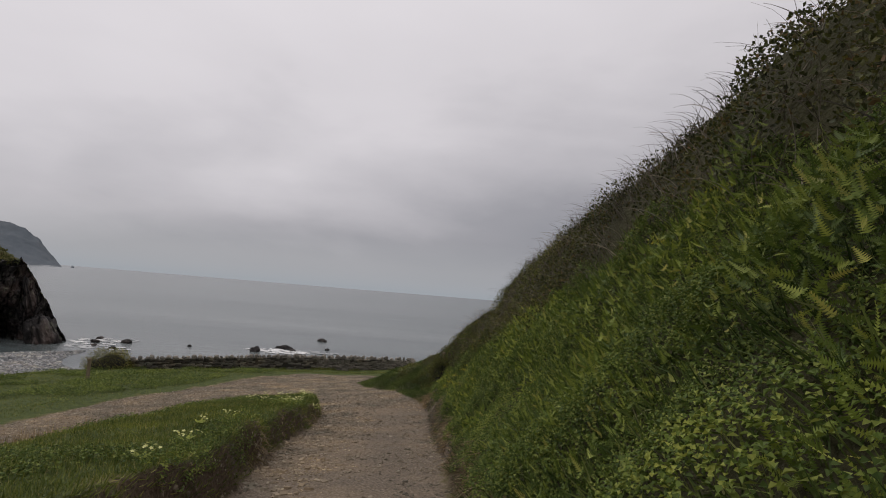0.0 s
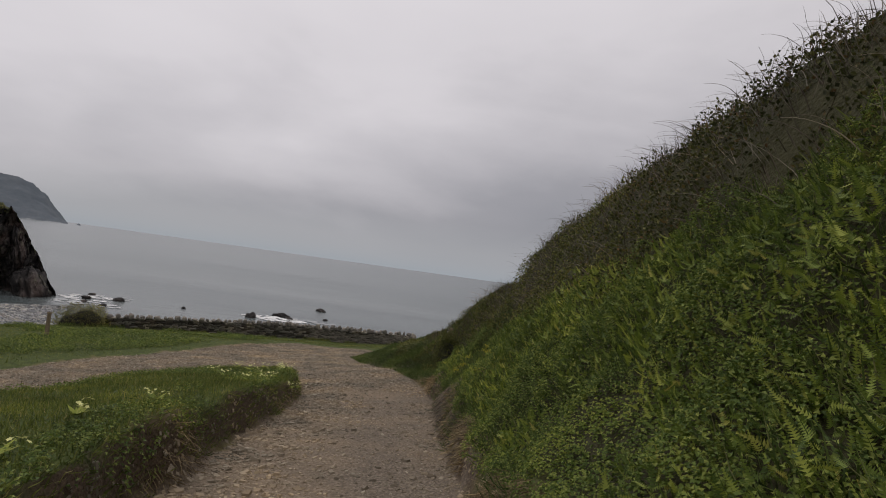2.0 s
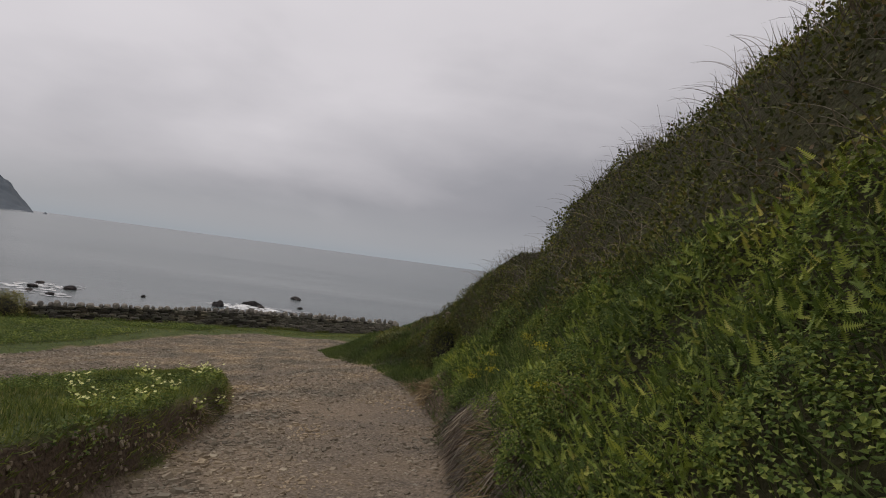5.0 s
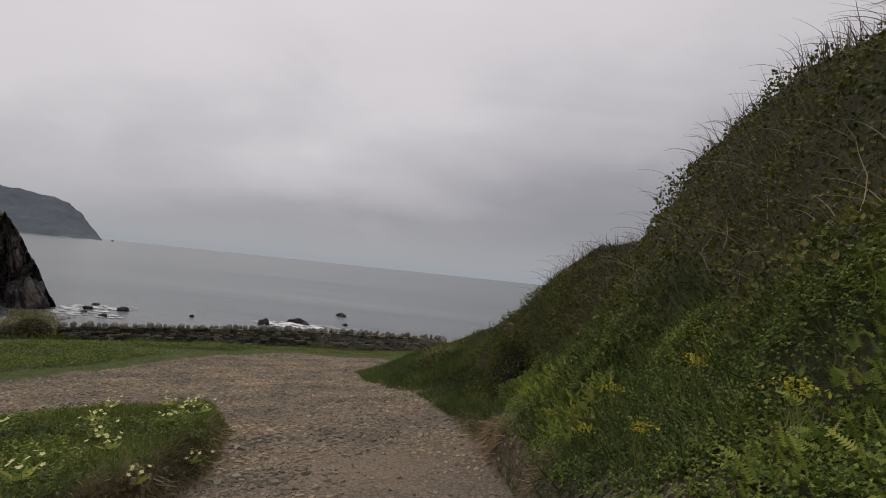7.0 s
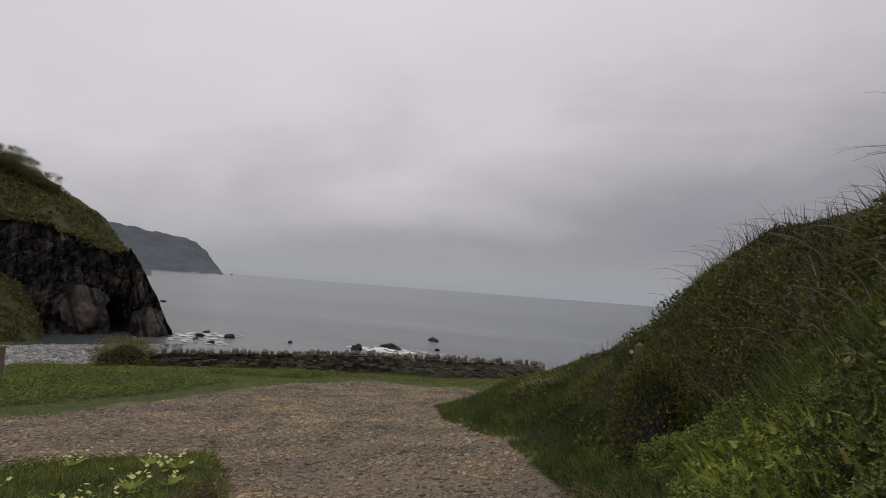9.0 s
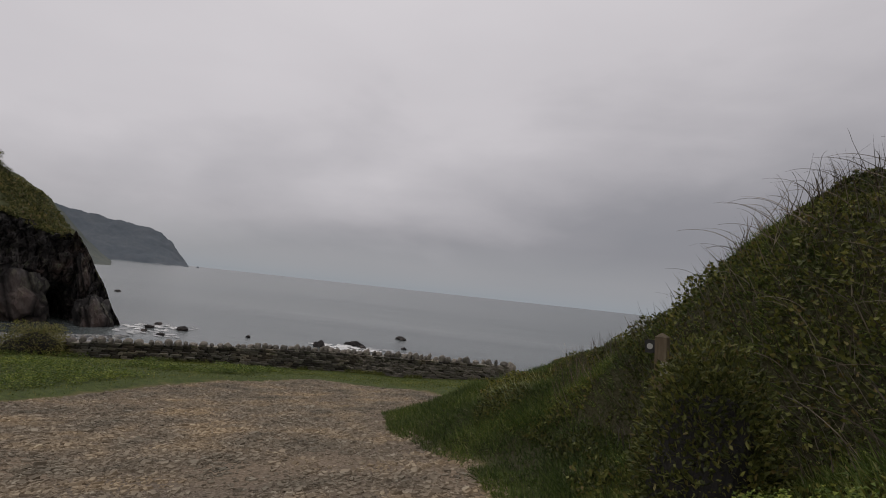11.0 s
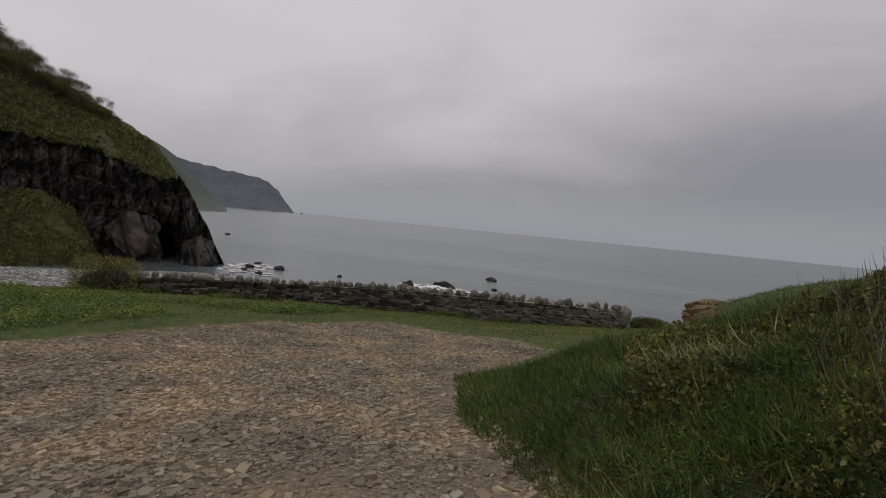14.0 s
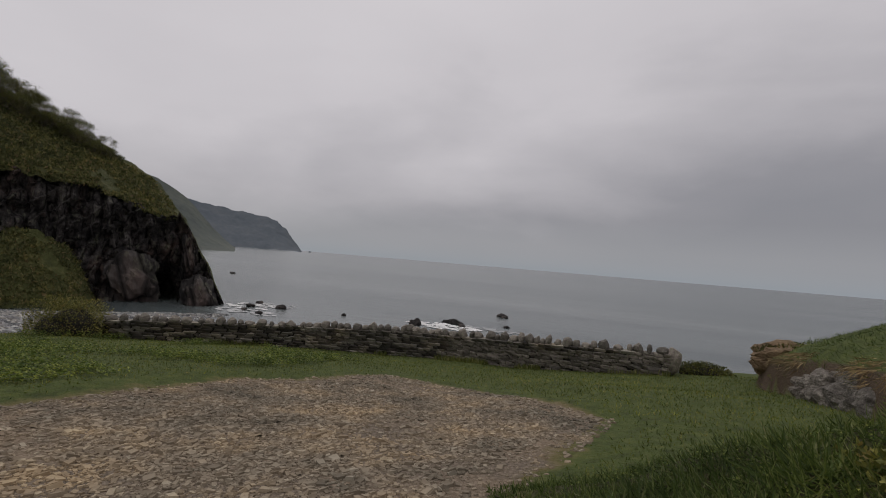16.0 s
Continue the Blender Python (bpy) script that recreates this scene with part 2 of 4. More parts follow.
def sea_material():
    m, nt, b = material("sea_water", 0.22)
    b.inputs["IOR"].default_value = 1.33
    b.inputs["Specular IOR Level"].default_value = 0.5
    v = coords(nt, (0.35, 1.0, 1.0))
    band = noise_node(nt, coords(nt, (0.004, 0.03, 1)), 1.0, 4.0)
    link(nt, ramp(nt, band, [(0.36, (0.065, 0.084, 0.086)), (0.5, (0.12, 0.138, 0.136)), (0.66, (0.165, 0.182, 0.178))]), b.inputs["Base Color"])
    swell = math_node(nt, "ADD", noise_node(nt, v, 0.5, 6.0, 0.65), math_node(nt, "MULTIPLY", noise_node(nt, v, 0.06, 3.0), 2.0))
    bump(nt, b, swell, 0.5, 0.35)
    return m


SEA = sea_material()


def cliff_material():
    """Dark bedded rock with cracks and lichen; pale patches in the colour imitate lit ledges."""
    m, nt, b = material("dark_cliff_rock_face", 0.85)
    v = coords(nt, (1, 1, 0.6))
    f = math_node(nt, "ADD", math_node(nt, "MULTIPLY", noise_node(nt, v, 0.5), 0.55), math_node(nt, "MULTIPLY", noise_node(nt, v, 3.6), 0.45))
    col = ramp(nt, f, [(0.30, (0.016, 0.015, 0.015)), (0.46, (0.050, 0.045, 0.043)), (0.58, (0.115, 0.102, 0.095)), (0.74, (0.30, 0.275, 0.25))])
    rust = ramp(nt, noise_node(nt, v, 0.33), [(0.52, (0, 0, 0)), (0.66, (0.6, 0.6, 0.6))])
    col = mix(nt, rust, col, (0.12, 0.075, 0.058))
    lichen = ramp(nt, noise_node(nt, v, 1.3, 8.0, 0.7), [(0.55, (0, 0, 0)), (0.66, (0.8, 0.8, 0.8))])
    col = mix(nt, lichen, col, (0.20, 0.20, 0.14))
    crack = nt.nodes.new("ShaderNodeTexVoronoi")
    crack.feature = "DISTANCE_TO_EDGE"
    crack.inputs["Scale"].default_value = 0.75
    link(nt, coords(nt, (1.0, 1.0, 0.45)), crack.inputs["Vector"])
    line = ramp(nt, crack.outputs["Distance"], [(0.0, (0.25, 0.25, 0.25)), (0.09, (1, 1, 1))])
    col = mix(nt, 1.0, col, line, "MULTIPLY")
    link(nt, col, b.inputs["Base Color"])
    bump(nt, b, math_node(nt, "ADD", noise_node(nt, v, 2.6, 7.0, 0.7), line), 1.0, 0.4)
    return m


CLIFF_ROCK = cliff_material()

# ---- shape of the ground ----
RNG = np.random.default_rng(7)


def lerp(v, xs, ys):
    return np.interp(v, xs, ys)


def ease(v, a, b):
    k = np.clip((v - a) / (b - a), 0, 1)
    return k * k * (3 - 2 * k)


LATTICE = RNG.random((8, 256, 256))


def wavy(x, y, size, layer=0):
    """Smooth random relief between -1 and 1, with lumps of about the given size in metres."""
    u, v = np.asarray(x) / size + 1000, np.asarray(y) / size + 1000
    i, j = np.floor(u).astype(int), np.floor(v).astype(int)
    a, b = u - i, v - j
    a, b = a * a * (3 - 2 * a), b * b * (3 - 2 * b)
    t = LATTICE[layer]
    i0, i1, j0, j1 = i % 256, (i + 1) % 256, j % 256, (j + 1) % 256
    return ((t[i0, j0] * (1 - a) + t[i1, j0] * a) * (1 - b) + (t[i0, j1] * (1 - a) + t[i1, j1] * a) * b) * 2 - 1


def signed(x, y, poly):
    """Distance to the outline of a polygon, positive inside."""
    x, y = np.asarray(x, float), np.asarray(y, float)
    best, inside = np.full(x.shape, 1e9), np.zeros(x.shape, bool)
    for (ax, ay), (bx, by) in zip(poly, poly[1:] + poly[:1]):
        dx, dy = bx - ax, by - ay
        k = np.clip(((x - ax) * dx + (y - ay) * dy) / (dx * dx + dy * dy), 0, 1)
        best = np.minimum(best, np.hypot(x - ax - k * dx, y - ay - k * dy))
        with np.errstate(divide="ignore", invalid="ignore"):
            cross = ((ay > y) != (by > y)) & (x < ax + (y - ay) * dx / (dy if dy else 1e-9))
        inside ^= cross
    return np.where(inside, best, -best)


TRACK = [(0.35, -12), (0.35, 6), (0.07, 11.2), (-0.02, 14), (-0.4, 16), (-0.65, 17.2), (-1.55, 19.5), (-2.9, 21.3), (-3.6, 23.1), (-3.3, 24.2), (-3.0, 26.3),
         (-4.6, 27.7), (-7.4, 28.5), (-8.8, 26.2), (-9.3, 24.5), (-9.4, 22), (-9.7, 19), (-10.3, 17), (-10.2, 13), (-9, 9), (-8.5, 4), (-8, -12)]
ISLAND = [(-2.0, -12), (-2.05, 3), (-2.25, 6), (-2.75, 9.5), (-2.85, 12), (-3.1, 14.1), (-3.6, 15.7), (-4.4, 16.8), (-5.6, 17.1), (-6.9, 16.3), (-7.4, 14), (-7.0, 10), (-6.4, 6), (-6, 0), (-6, -12)]


def base(x, y):
    """The lie of the land: downhill to the sea and to the beach."""
    p = lerp(y, [-12, 0, 6.5, 7.6, 13.3, 19.2, 21, 24, 34.5, 60], [1.6, -0.1, -1.05, -1.2, -1.95, -2.35, -2.55, -2.75, -3.6, -5.2])
    return p + np.where(x > -6, 0.1 * (np.minimum(x, 2) + 2), -0.4 + 0.05 * (x + 6)) + np.where(x < -13, 0.03 * (x + 13), 0)


def bank_foot(y):
    return lerp(y, [-12, 6, 11.2, 14, 16, 17.2, 19.5, 21.3, 23.1, 24.0, 25.0, 26.5, 28, 30, 33, 34.5, 40], [0.35, 0.35, 0.07, -0.02, -0.4, -0.65, -1.55, -2.9, -3.6, -2.4, -0.7, 0.3, 0.35, 0.35, 0.0, 0.7, 4.0])


def bank(x, y):
    """Height of the hillside above the lie of the land."""
    d = np.maximum(x - bank_foot(y) + 0.08 * wavy(x, y, 0.7, 1), 0)
    steep = lerp(d, [0, 0.10, 0.5, 0.75, 1.25, 1.8, 2.2, 2.5, 4, 8, 20], [0, 0.36, 0.85, 1.15, 1.85, 2.65, 3.65, 4.15, 4.6, 5.4, 7])
    steep = steep * lerp(y, [12.5, 14.5, 15.8, 16.8, 19], [1, 0.99, 0.97, 0.88, 0.74])
    apron = lerp(d, [0, 0.5, 1.0, 1.5, 1.75, 2.05, 2.4, 3, 4.5, 20], [0, 0.12, 0.3, 0.5, 1.35, 1.95, 2.4, 2.8, 3.25, 6])
    apron = apron * lerp(y, [16, 17.5, 18.8], [1, 0.93, 1])
    soft = lerp(d, [0, 0.3, 0.8, 1.2, 2, 3, 4, 6, 20], [0, 0.1, 0.33, 0.55, 0.82, 1.25, 1.6, 2.2, 4.5]) * lerp(y, [20, 22, 23.5, 26, 30], [1, 0.9, 0.72, 0.65, 0.6])
    worn = lerp(d, [0, 0.10, 0.6, 1.5, 4, 10], [0, 0.66, 0.95, 1.32, 2.0, 3.3])
    a, k, j = ease(y, 14.1, 18.1), ease(y, 18.8, 21.0), ease(y, 25.5, 28)
    h = ((steep * (1 - a) + apron * a) * (1 - k) + soft * k) * (1 - j) + worn * j
    h = h + 0.20 * np.exp(-((y - 11.2) / 1.4) ** 2) * ease(d, 0, 0.12) * (1 - ease(d, 0.3, 0.9))
    return h + np.minimum(d, 1) * (0.10 * wavy(x, y, 1.3, 2) + 0.05 * wavy(x, y, 0.45, 3))


def beach_head(x):
    return lerp(x, [-60, -40, -24, -18.5, -13.4, -10, -1.8, 3, 14], [6, 16, 26, 30.6, 34.0, 34.8, 35.4, 37, 41])


def sea_edge(x):
    return lerp(x, [-60, -40, -24, -21.6, -21.0, -18.5, -13.4, -10, -1.8, 3, 14], [-10, -4, 8, 20, 29.6, 30.6, 34.0, 34.8, 35.4, 37, 41])


def island_rise(x, y):
    s = signed(x, y, ISLAND) + 0.06 * wavy(x, y, 0.5, 4)
    far = ease(-x, 3.5, 6.5)
    up = ease(s, -0.02, 0.22) * (1 - far) + ease(s, -0.1, 1.6) * far
    return up * lerp(y, [0, 8, 12, 15, 17], [0.62, 0.60, 0.52, 0.42, 0.36]) * (1 + 0.12 * wavy(x, y, 1.1, 5)), s


def land(x, y):
    x, y = np.asarray(x, float), np.asarray(y, float)
    z = base(x, y) + 0.02 * wavy(x, y, 0.8, 0) + 0.035 * wavy(x, y, 2.6, 6)
    rise, _ = island_rise(x, y)
    z = z + rise + bank(x, y)
    verge = np.maximum(-signed(x, y, TRACK), 0) * (x < bank_foot(y))
    z = z + 0.08 * ease(verge, 0, 0.8) * (1 - ease(y, 25, 31)) - 0.15 * ease(y, 29, 33)
    e = y - sea_edge(x)
    shore = lerp(x, [-26, -19], [-5.0, -7.3]) - lerp(x, [-60, -47, -42, -36, -24, -10], [0.04, 0.045, 0.06, 0.10, 0.17, 0.2]) * np.maximum(y - beach_head(x), 0) + 0.12 * wavy(x, y, 2.5, 7)
    fallen = z - np.maximum(e, 0) * lerp(x, [-26, -19, 0], [0.35, 0.9, 1.6])
    return np.where(e > 0, np.maximum(np.minimum(fallen, z), np.minimum(shore, z)), z)


def slope_normal(x, y, h=0.06):
    n = np.stack([(land(x - h, y) - land(x + h, y)) / (2 * h), (land(x, y - h) - land(x, y + h)) / (2 * h), np.ones_like(x)], -1)
    return n / np.linalg.norm(n, axis=-1, keepdims=True)


# ---- building helpers ----
def tri_mesh(name, verts, tris, mat, smooth=False):
    me = bpy.data.meshes.new(name)
    verts, tris = np.asarray(verts, np.float32), np.asarray(tris, np.int32)
    me.vertices.add(len(verts))
    me.vertices.foreach_set("co", verts.ravel())
    n = tris.shape[1]
    me.loops.add(tris.size)
    me.loops.foreach_set("vertex_index", tris.ravel())
    me.polygons.add(len(tris))
    me.polygons.foreach_set("loop_start", np.arange(0, tris.size, n, dtype=np.int32))
    me.polygons.foreach_set("use_smooth", np.full(len(tris), smooth))
    me.update(calc_edges=True)
    me.validate()
    if mat:
        me.materials.append(mat)
    return me


def part(name, bm, mat, parent, label=""):
    """Links a bmesh as one mesh object under a thing or a part."""
    me = bpy.data.meshes.new(name)
    bm.to_mesh(me)
    bm.free()
    me.materials.append(mat)
    ob = new(name, me)
    ob.parent = parent
    return tagged(ob, label)


def child(name, me, parent, label=""):
    ob = new(name, me)
    ob.parent = parent
    return tagged(ob, label)


def fans(shape_verts, shape_tris, frames_o, ax, ay, az):
    """Copies of one small shape, joined: origin and three scaled axes for each copy."""
    sv = np.asarray(shape_verts, float)
    v = frames_o[:, None, :] + sv[None, :, 0:1] * ax[:, None, :] + sv[None, :, 1:2] * ay[:, None, :] + sv[None, :, 2:3] * az[:, None, :]
    t = np.asarray(shape_tris)[None] + (np.arange(len(frames_o)) * len(sv))[:, None, None]
    return v.reshape(-1, 3), t.reshape(-1, t.shape[-1])


def unit(v):
    return v / np.maximum(np.linalg.norm(v, axis=-1, keepdims=True), 1e-9)


BLADE_V = [(-0.5, 0, 0), (0.5, 0, 0), (-0.38, 0.55, 0.10), (0.38, 0.55, 0.10), (0, 1, 0.45)]
BLADE_T = [(0, 1, 3), (0, 3, 2), (2, 3, 4)]
STEM_V = [(-0.5, 0, 0), (0.5, 0, 0), (-0.4, 0.55, 0.03), (0.4, 0.55, 0.03), (0, 1, 0.08)]
ARCH_V = [(-0.5, 0, 0), (0.5, 0, 0), (-0.45, 0.5, -0.05), (0.45, 0.5, -0.05), (-0.35, 0.85, 0.15), (0.35, 0.85, 0.15), (0, 1.02, 0.50)]
ARCH_T = [(0, 1, 3), (0, 3, 2), (2, 3, 5), (2, 5, 4), (4, 5, 6)]
LEAF_V = [(0, 0, 0), (-0.5, 0.45, 0.12), (0.5, 0.45, 0.12), (0, 0.5, 0), (0, 1, 0.1)]
LEAF_T = [(0, 3, 1), (0, 2, 3), (1, 3, 4), (3, 2, 4)]


def blades(name, x, y, length, width, lean, mat, shape=(BLADE_V, BLADE_T), sink=0.01, droop=0.0, toward=None, lift=None):
    """A stand of blades or leaves on the ground at x, y; lean 0 is upright, 1 lies along the ground."""
    n = len(x)
    p = np.stack([x, y, land(x, y) - sink], -1)
    nor = slope_normal(x, y)
    if lift is not None:
        p = p + nor * np.asarray(lift)[:, None]
    a = RNG.random(n) * 2 * np.pi
    out = np.stack([np.cos(a), np.sin(a), 0 * a], -1)
    if toward is not None:
        out = unit(out * 0.6 + toward)
    up = unit(0.5 * nor + np.array([0, 0, 0.5]))
    lean = np.asarray(lean)[:, None] if np.ndim(lean) else lean
    grow = unit(up * (1 - lean) + out * lean + np.array([0, 0, -droop]))
    side = unit(np.cross(grow, out + RNG.normal(0, 0.25, (n, 3))))
    curl = np.cross(side, grow)
    length, width = np.broadcast_to(length, n), np.broadcast_to(width, n)
    v, t = fans(*shape, p, side * width[:, None], grow * length[:, None], -curl * length[:, None] * 0.8)
    return tri_mesh(name, v, t, mat)


def scatter(n, x0, x1, y0, y1):
    return RNG.uniform(x0, x1, n), RNG.uniform(y0, y1, n)


# ---- the ground ----
XS = np.concatenate([np.arange(-70, -22, 1.0), np.arange(-22, -11, 0.4), np.arange(-11, -4.5, 0.13), np.arange(-4.5, 4.0, 0.075), np.arange(4, 16.1, 0.5)])
YS = np.concatenate([np.arange(-12, -2, 0.4), np.arange(-2, 24, 0.11), np.arange(24, 38, 0.2), np.arange(38, 80, 1.0)])
GX, GY = np.meshgrid(XS, YS)
GZ = land(GX, GY)
GV = np.stack([GX, GY, GZ], -1).reshape(-1, 3)
nx, ny = len(XS), len(YS)
idx = (np.arange(ny - 1)[:, None] * nx + np.arange(nx - 1)[None]).ravel()
QUADS = np.stack([idx, idx + 1, idx + nx + 1, idx + nx], -1)
s_isl = island_rise(GX, GY)[1]
s_trk = np.minimum(signed(GX, GY, TRACK), -s_isl)
steepness = np.hypot(*np.gradient(GZ)[::-1] / np.stack([np.gradient(XS)[None].repeat(ny, 0), np.gradient(YS)[:, None].repeat(nx, 1)]))
gravel = ease(s_trk + 0.22 * wavy(GX, GY, 0.9, 1) + 0.10 * wavy(GX, GY, 0.3, 2), -0.5, 0.4)
bare = ease(steepness, 0.9, 1.8) * np.where(GY > 24, 1 - ease(GX - bank_foot(GY), 0.2, 0.5), 1 - ease(GX - bank_foot(GY), 0.0, 0.14 + 0.2 * np.exp(-((GY - 11.2) / 1.4) ** 2)))
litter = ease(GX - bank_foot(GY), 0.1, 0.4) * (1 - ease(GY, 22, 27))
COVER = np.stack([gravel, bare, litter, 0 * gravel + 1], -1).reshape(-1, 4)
qx, qy = GV[QUADS].mean(1)[:, 0], GV[QUADS].mean(1)[:, 1]
q_track = np.minimum(signed(qx, qy, TRACK), -signed(qx, qy, ISLAND)) > 0
q_beach = qy - sea_edge(qx) > 1.5
q_hill = (qx > bank_foot(qy)) & ~q_beach & ~q_track
q_isle = (signed(qx, qy, ISLAND) > 0) & ~q_beach


def sheet(name, chosen, mat, label, category):
    quads = QUADS[chosen]
    used, inverse = np.unique(quads, return_inverse=True)
    me = tri_mesh(name, GV[used], inverse.reshape(-1, 4), mat, True)
    col = me.attributes.new("cover", "FLOAT_COLOR", "POINT")
    col.data.foreach_set("color", COVER[used].astype(np.float32).ravel())
    return tagged(new(name, me), label, category, kind="structure")


sheet("track", q_track, TERRAIN, "brown stony track of broken slate and packed earth", "track")
sheet("ground", ~q_track & ~q_beach & ~q_hill & ~q_isle, TERRAIN, "short green turf between the track and the sea wall", "ground")
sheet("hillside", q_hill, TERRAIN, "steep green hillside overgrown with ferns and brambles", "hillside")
sheet("grass_island", q_isle, TERRAIN, "raised grassy island with worn earth edges beside the track", "grass bank")
sheet("beach", q_beach, PEBBLES, "grey pebble beach sloping down to the sea", "beach")

sv = [(-4500, -300, -8), (4500, -300, -8), (4500, 4600, -8), (-4500, 4600, -8)]
tagged(new("sea", tri_mesh("sea", sv, [(0, 1, 2, 3)], SEA)), "calm grey-green sea under an overcast sky", "sea", kind="structure")


# ---- dry-stone sea wall ----
def pebble_mesh(name, mat, seed, rough=0.16):
    """A squared stone one unit long, with chipped corners."""
    rng = random.Random(seed)
    bm = bmesh.new()
    bmesh.ops.create_cube(bm, size=1.0)
    bmesh.ops.bevel(bm, geom=list(bm.edges), offset=0.13, segments=1, affect="EDGES")
    for v in bm.verts:
        v.co += Vector([rng.uniform(-rough, rough) * 0.55 for _ in range(3)])
    me = bpy.data.meshes.new(name)
    bm.to_mesh(me)
    bm.free()
    me.materials.append(mat)
    return me


def rock_mesh(name, mat, seed, subdiv=3, rough=0.35, facet=1.3):
    """A broken boulder of unit radius."""
    bm = bmesh.new()
    bmesh.ops.create_icosphere(bm, subdivisions=subdiv, radius=1.0)
    off = Vector((seed * 13.7, seed * 5.1, seed * 2.3))
    for v in bm.verts:
        n = v.co.normalized()
        k = 1 + rough * noise.noise(n * facet + off) + rough * 0.6 * abs(noise.noise(n * facet * 2.7 + off)) + rough * 0.25 * noise.noise(n * facet * 7 + off)
        v.co = n * k
    me = bpy.data.meshes.new(name)
    bm.to_mesh(me)
    bm.free()
    me.materials.append(mat)
    return me


WALL_X, WALL_Y, WALL_TOP = [-18.5, -13.4, -10.0, -1.8], [30.1, 33.35, 34.0, 34.45], [-3.86, -3.74, -3.52, -3.14]
stone_kinds = [pebble_mesh("stone", STONE, 40 + i) for i in range(10)]
sea_wall = tagged(new("sea_wall"), "low dry-stone wall of grey slate above the beach", "stone wall")
rng = random.Random(5)


def wall_place(x):
    y = float(lerp(x, WALL_X, WALL_Y))
    turn = math.atan2(float(lerp(x + 0.1, WALL_X, WALL_Y) - lerp(x - 0.1, WALL_X, WALL_Y)), 0.2)
    return y, turn


rest_o, rest_x, rest_y, rest_z = [], [], [], []
laid = 0
for course in range(11):
    x = -18.5 + rng.uniform(0, 0.2)
    while x < -1.9:
        length = rng.uniform(0.13, 0.40)
        y, turn = wall_place(x)
        foot = float(land(np.array(x), np.array(y)))
        top = float(lerp(x, WALL_X, WALL_TOP))
        rows_here = max(5, round((top - foot + 0.1) / 0.088))
        high = (top - foot + 0.1) / rows_here
        if course < rows_here:
            c, n = math.cos(turn), math.sin(turn)
            place = (x + length / 2 * c + n * rng.uniform(-0.03, 0.03), y + length / 2 * n + rng.uniform(-0.03, 0.03), foot - 0.1 + high * (course + 0.5) + rng.uniform(-0.01, 0.01))
            size = (length * 1.02, rng.uniform(0.40, 0.50), high * rng.uniform(0.92, 1.12))
            m = Matrix.LocRotScale(place, Euler((rng.uniform(-0.04, 0.04), rng.uniform(-0.06, 0.06), turn)), size)
            if x > -8.4 and laid < 215:
                ob = child("stone", stone_kinds[rng.randrange(10)], sea_wall)
                ob.matrix_basis = m
                laid += 1
            else:
                rest_o.append(place)
                m3 = m.to_3x3().transposed()
                rest_x.append(m3[0]), rest_y.append(m3[1]), rest_z.append(m3[2])
        x += length * 0.98
k0 = stone_kinds[0]
k0.calc_loop_triangles()
kv = [tuple(v.co) for v in k0.vertices]
kt = [tuple(t.vertices) for t in k0.loop_triangles]
v, t = fans(kv, kt, np.array(rest_o), np.array(rest_x), np.array(rest_y), np.array(rest_z))
STONES_JOINED = leaf_material("wall_stone_varied", [(0.0, (0.05, 0.044, 0.040)), (0.5, (0.14, 0.124, 0.11)), (1.0, (0.34, 0.31, 0.27))], 0.9, 0.0)
tagged(child("stonework", tri_mesh("stonework", v, t, STONES_JOINED), sea_wall), kind="stuff")
coping_kinds = [rock_mesh("coping_stone", STONE, 90 + i, 2, 0.28, 1.4) for i in range(8)]
x = -18.5
while x < -1.85:
    y, turn = wall_place(x)
    wide, tall = rng.uniform(0.14, 0.32), rng.uniform(0.13, 0.24)
    ob = child("coping_stone", coping_kinds[rng.randrange(8)], sea_wall)
    ob.matrix_basis = Matrix.LocRotScale((x + wide / 2, y, float(lerp(x, WALL_X, WALL_TOP)) + tall / 2 - 0.03), Euler((rng.uniform(-0.1, 0.1), rng.uniform(-0.2, 0.2), turn + rng.uniform(-0.2, 0.2))), (wide * 0.52, 0.20, tall * 0.72))
    x += wide + rng.choice((0.0, 0.01, 0.03, 0.10))
ob = child("end_stone", rock_mesh("end_stone", STONE, 3, 3, 0.2), sea_wall)
ob.matrix_basis = Matrix.LocRotScale((-1.72, 34.45, -3.32), Euler((0, 0, 0.1)), (0.20, 0.26, 0.36))
# Dark filler inside the wall, added to block light between the stones.
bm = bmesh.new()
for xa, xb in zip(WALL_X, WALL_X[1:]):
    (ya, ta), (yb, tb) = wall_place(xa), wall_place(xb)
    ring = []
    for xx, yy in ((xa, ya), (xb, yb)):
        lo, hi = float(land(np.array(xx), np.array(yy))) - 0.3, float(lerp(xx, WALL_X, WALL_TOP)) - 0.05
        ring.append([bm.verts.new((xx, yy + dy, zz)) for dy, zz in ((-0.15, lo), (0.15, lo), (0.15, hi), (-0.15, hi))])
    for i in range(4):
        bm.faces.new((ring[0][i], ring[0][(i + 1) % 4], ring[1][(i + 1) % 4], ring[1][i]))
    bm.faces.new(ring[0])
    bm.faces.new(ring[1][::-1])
part("core", bm, SHADE_AND_PRINT, sea_wall, "dark filler blocking light between the stones")


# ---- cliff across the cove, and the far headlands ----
# The camera's last position; cliff and headlands are shaped to fit the view from it.
LAST_EYE = (-2.6, 19.4, -1.1)
# Moves the cliff away from the camera and enlarges it, keeping its apparent size.
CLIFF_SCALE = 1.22


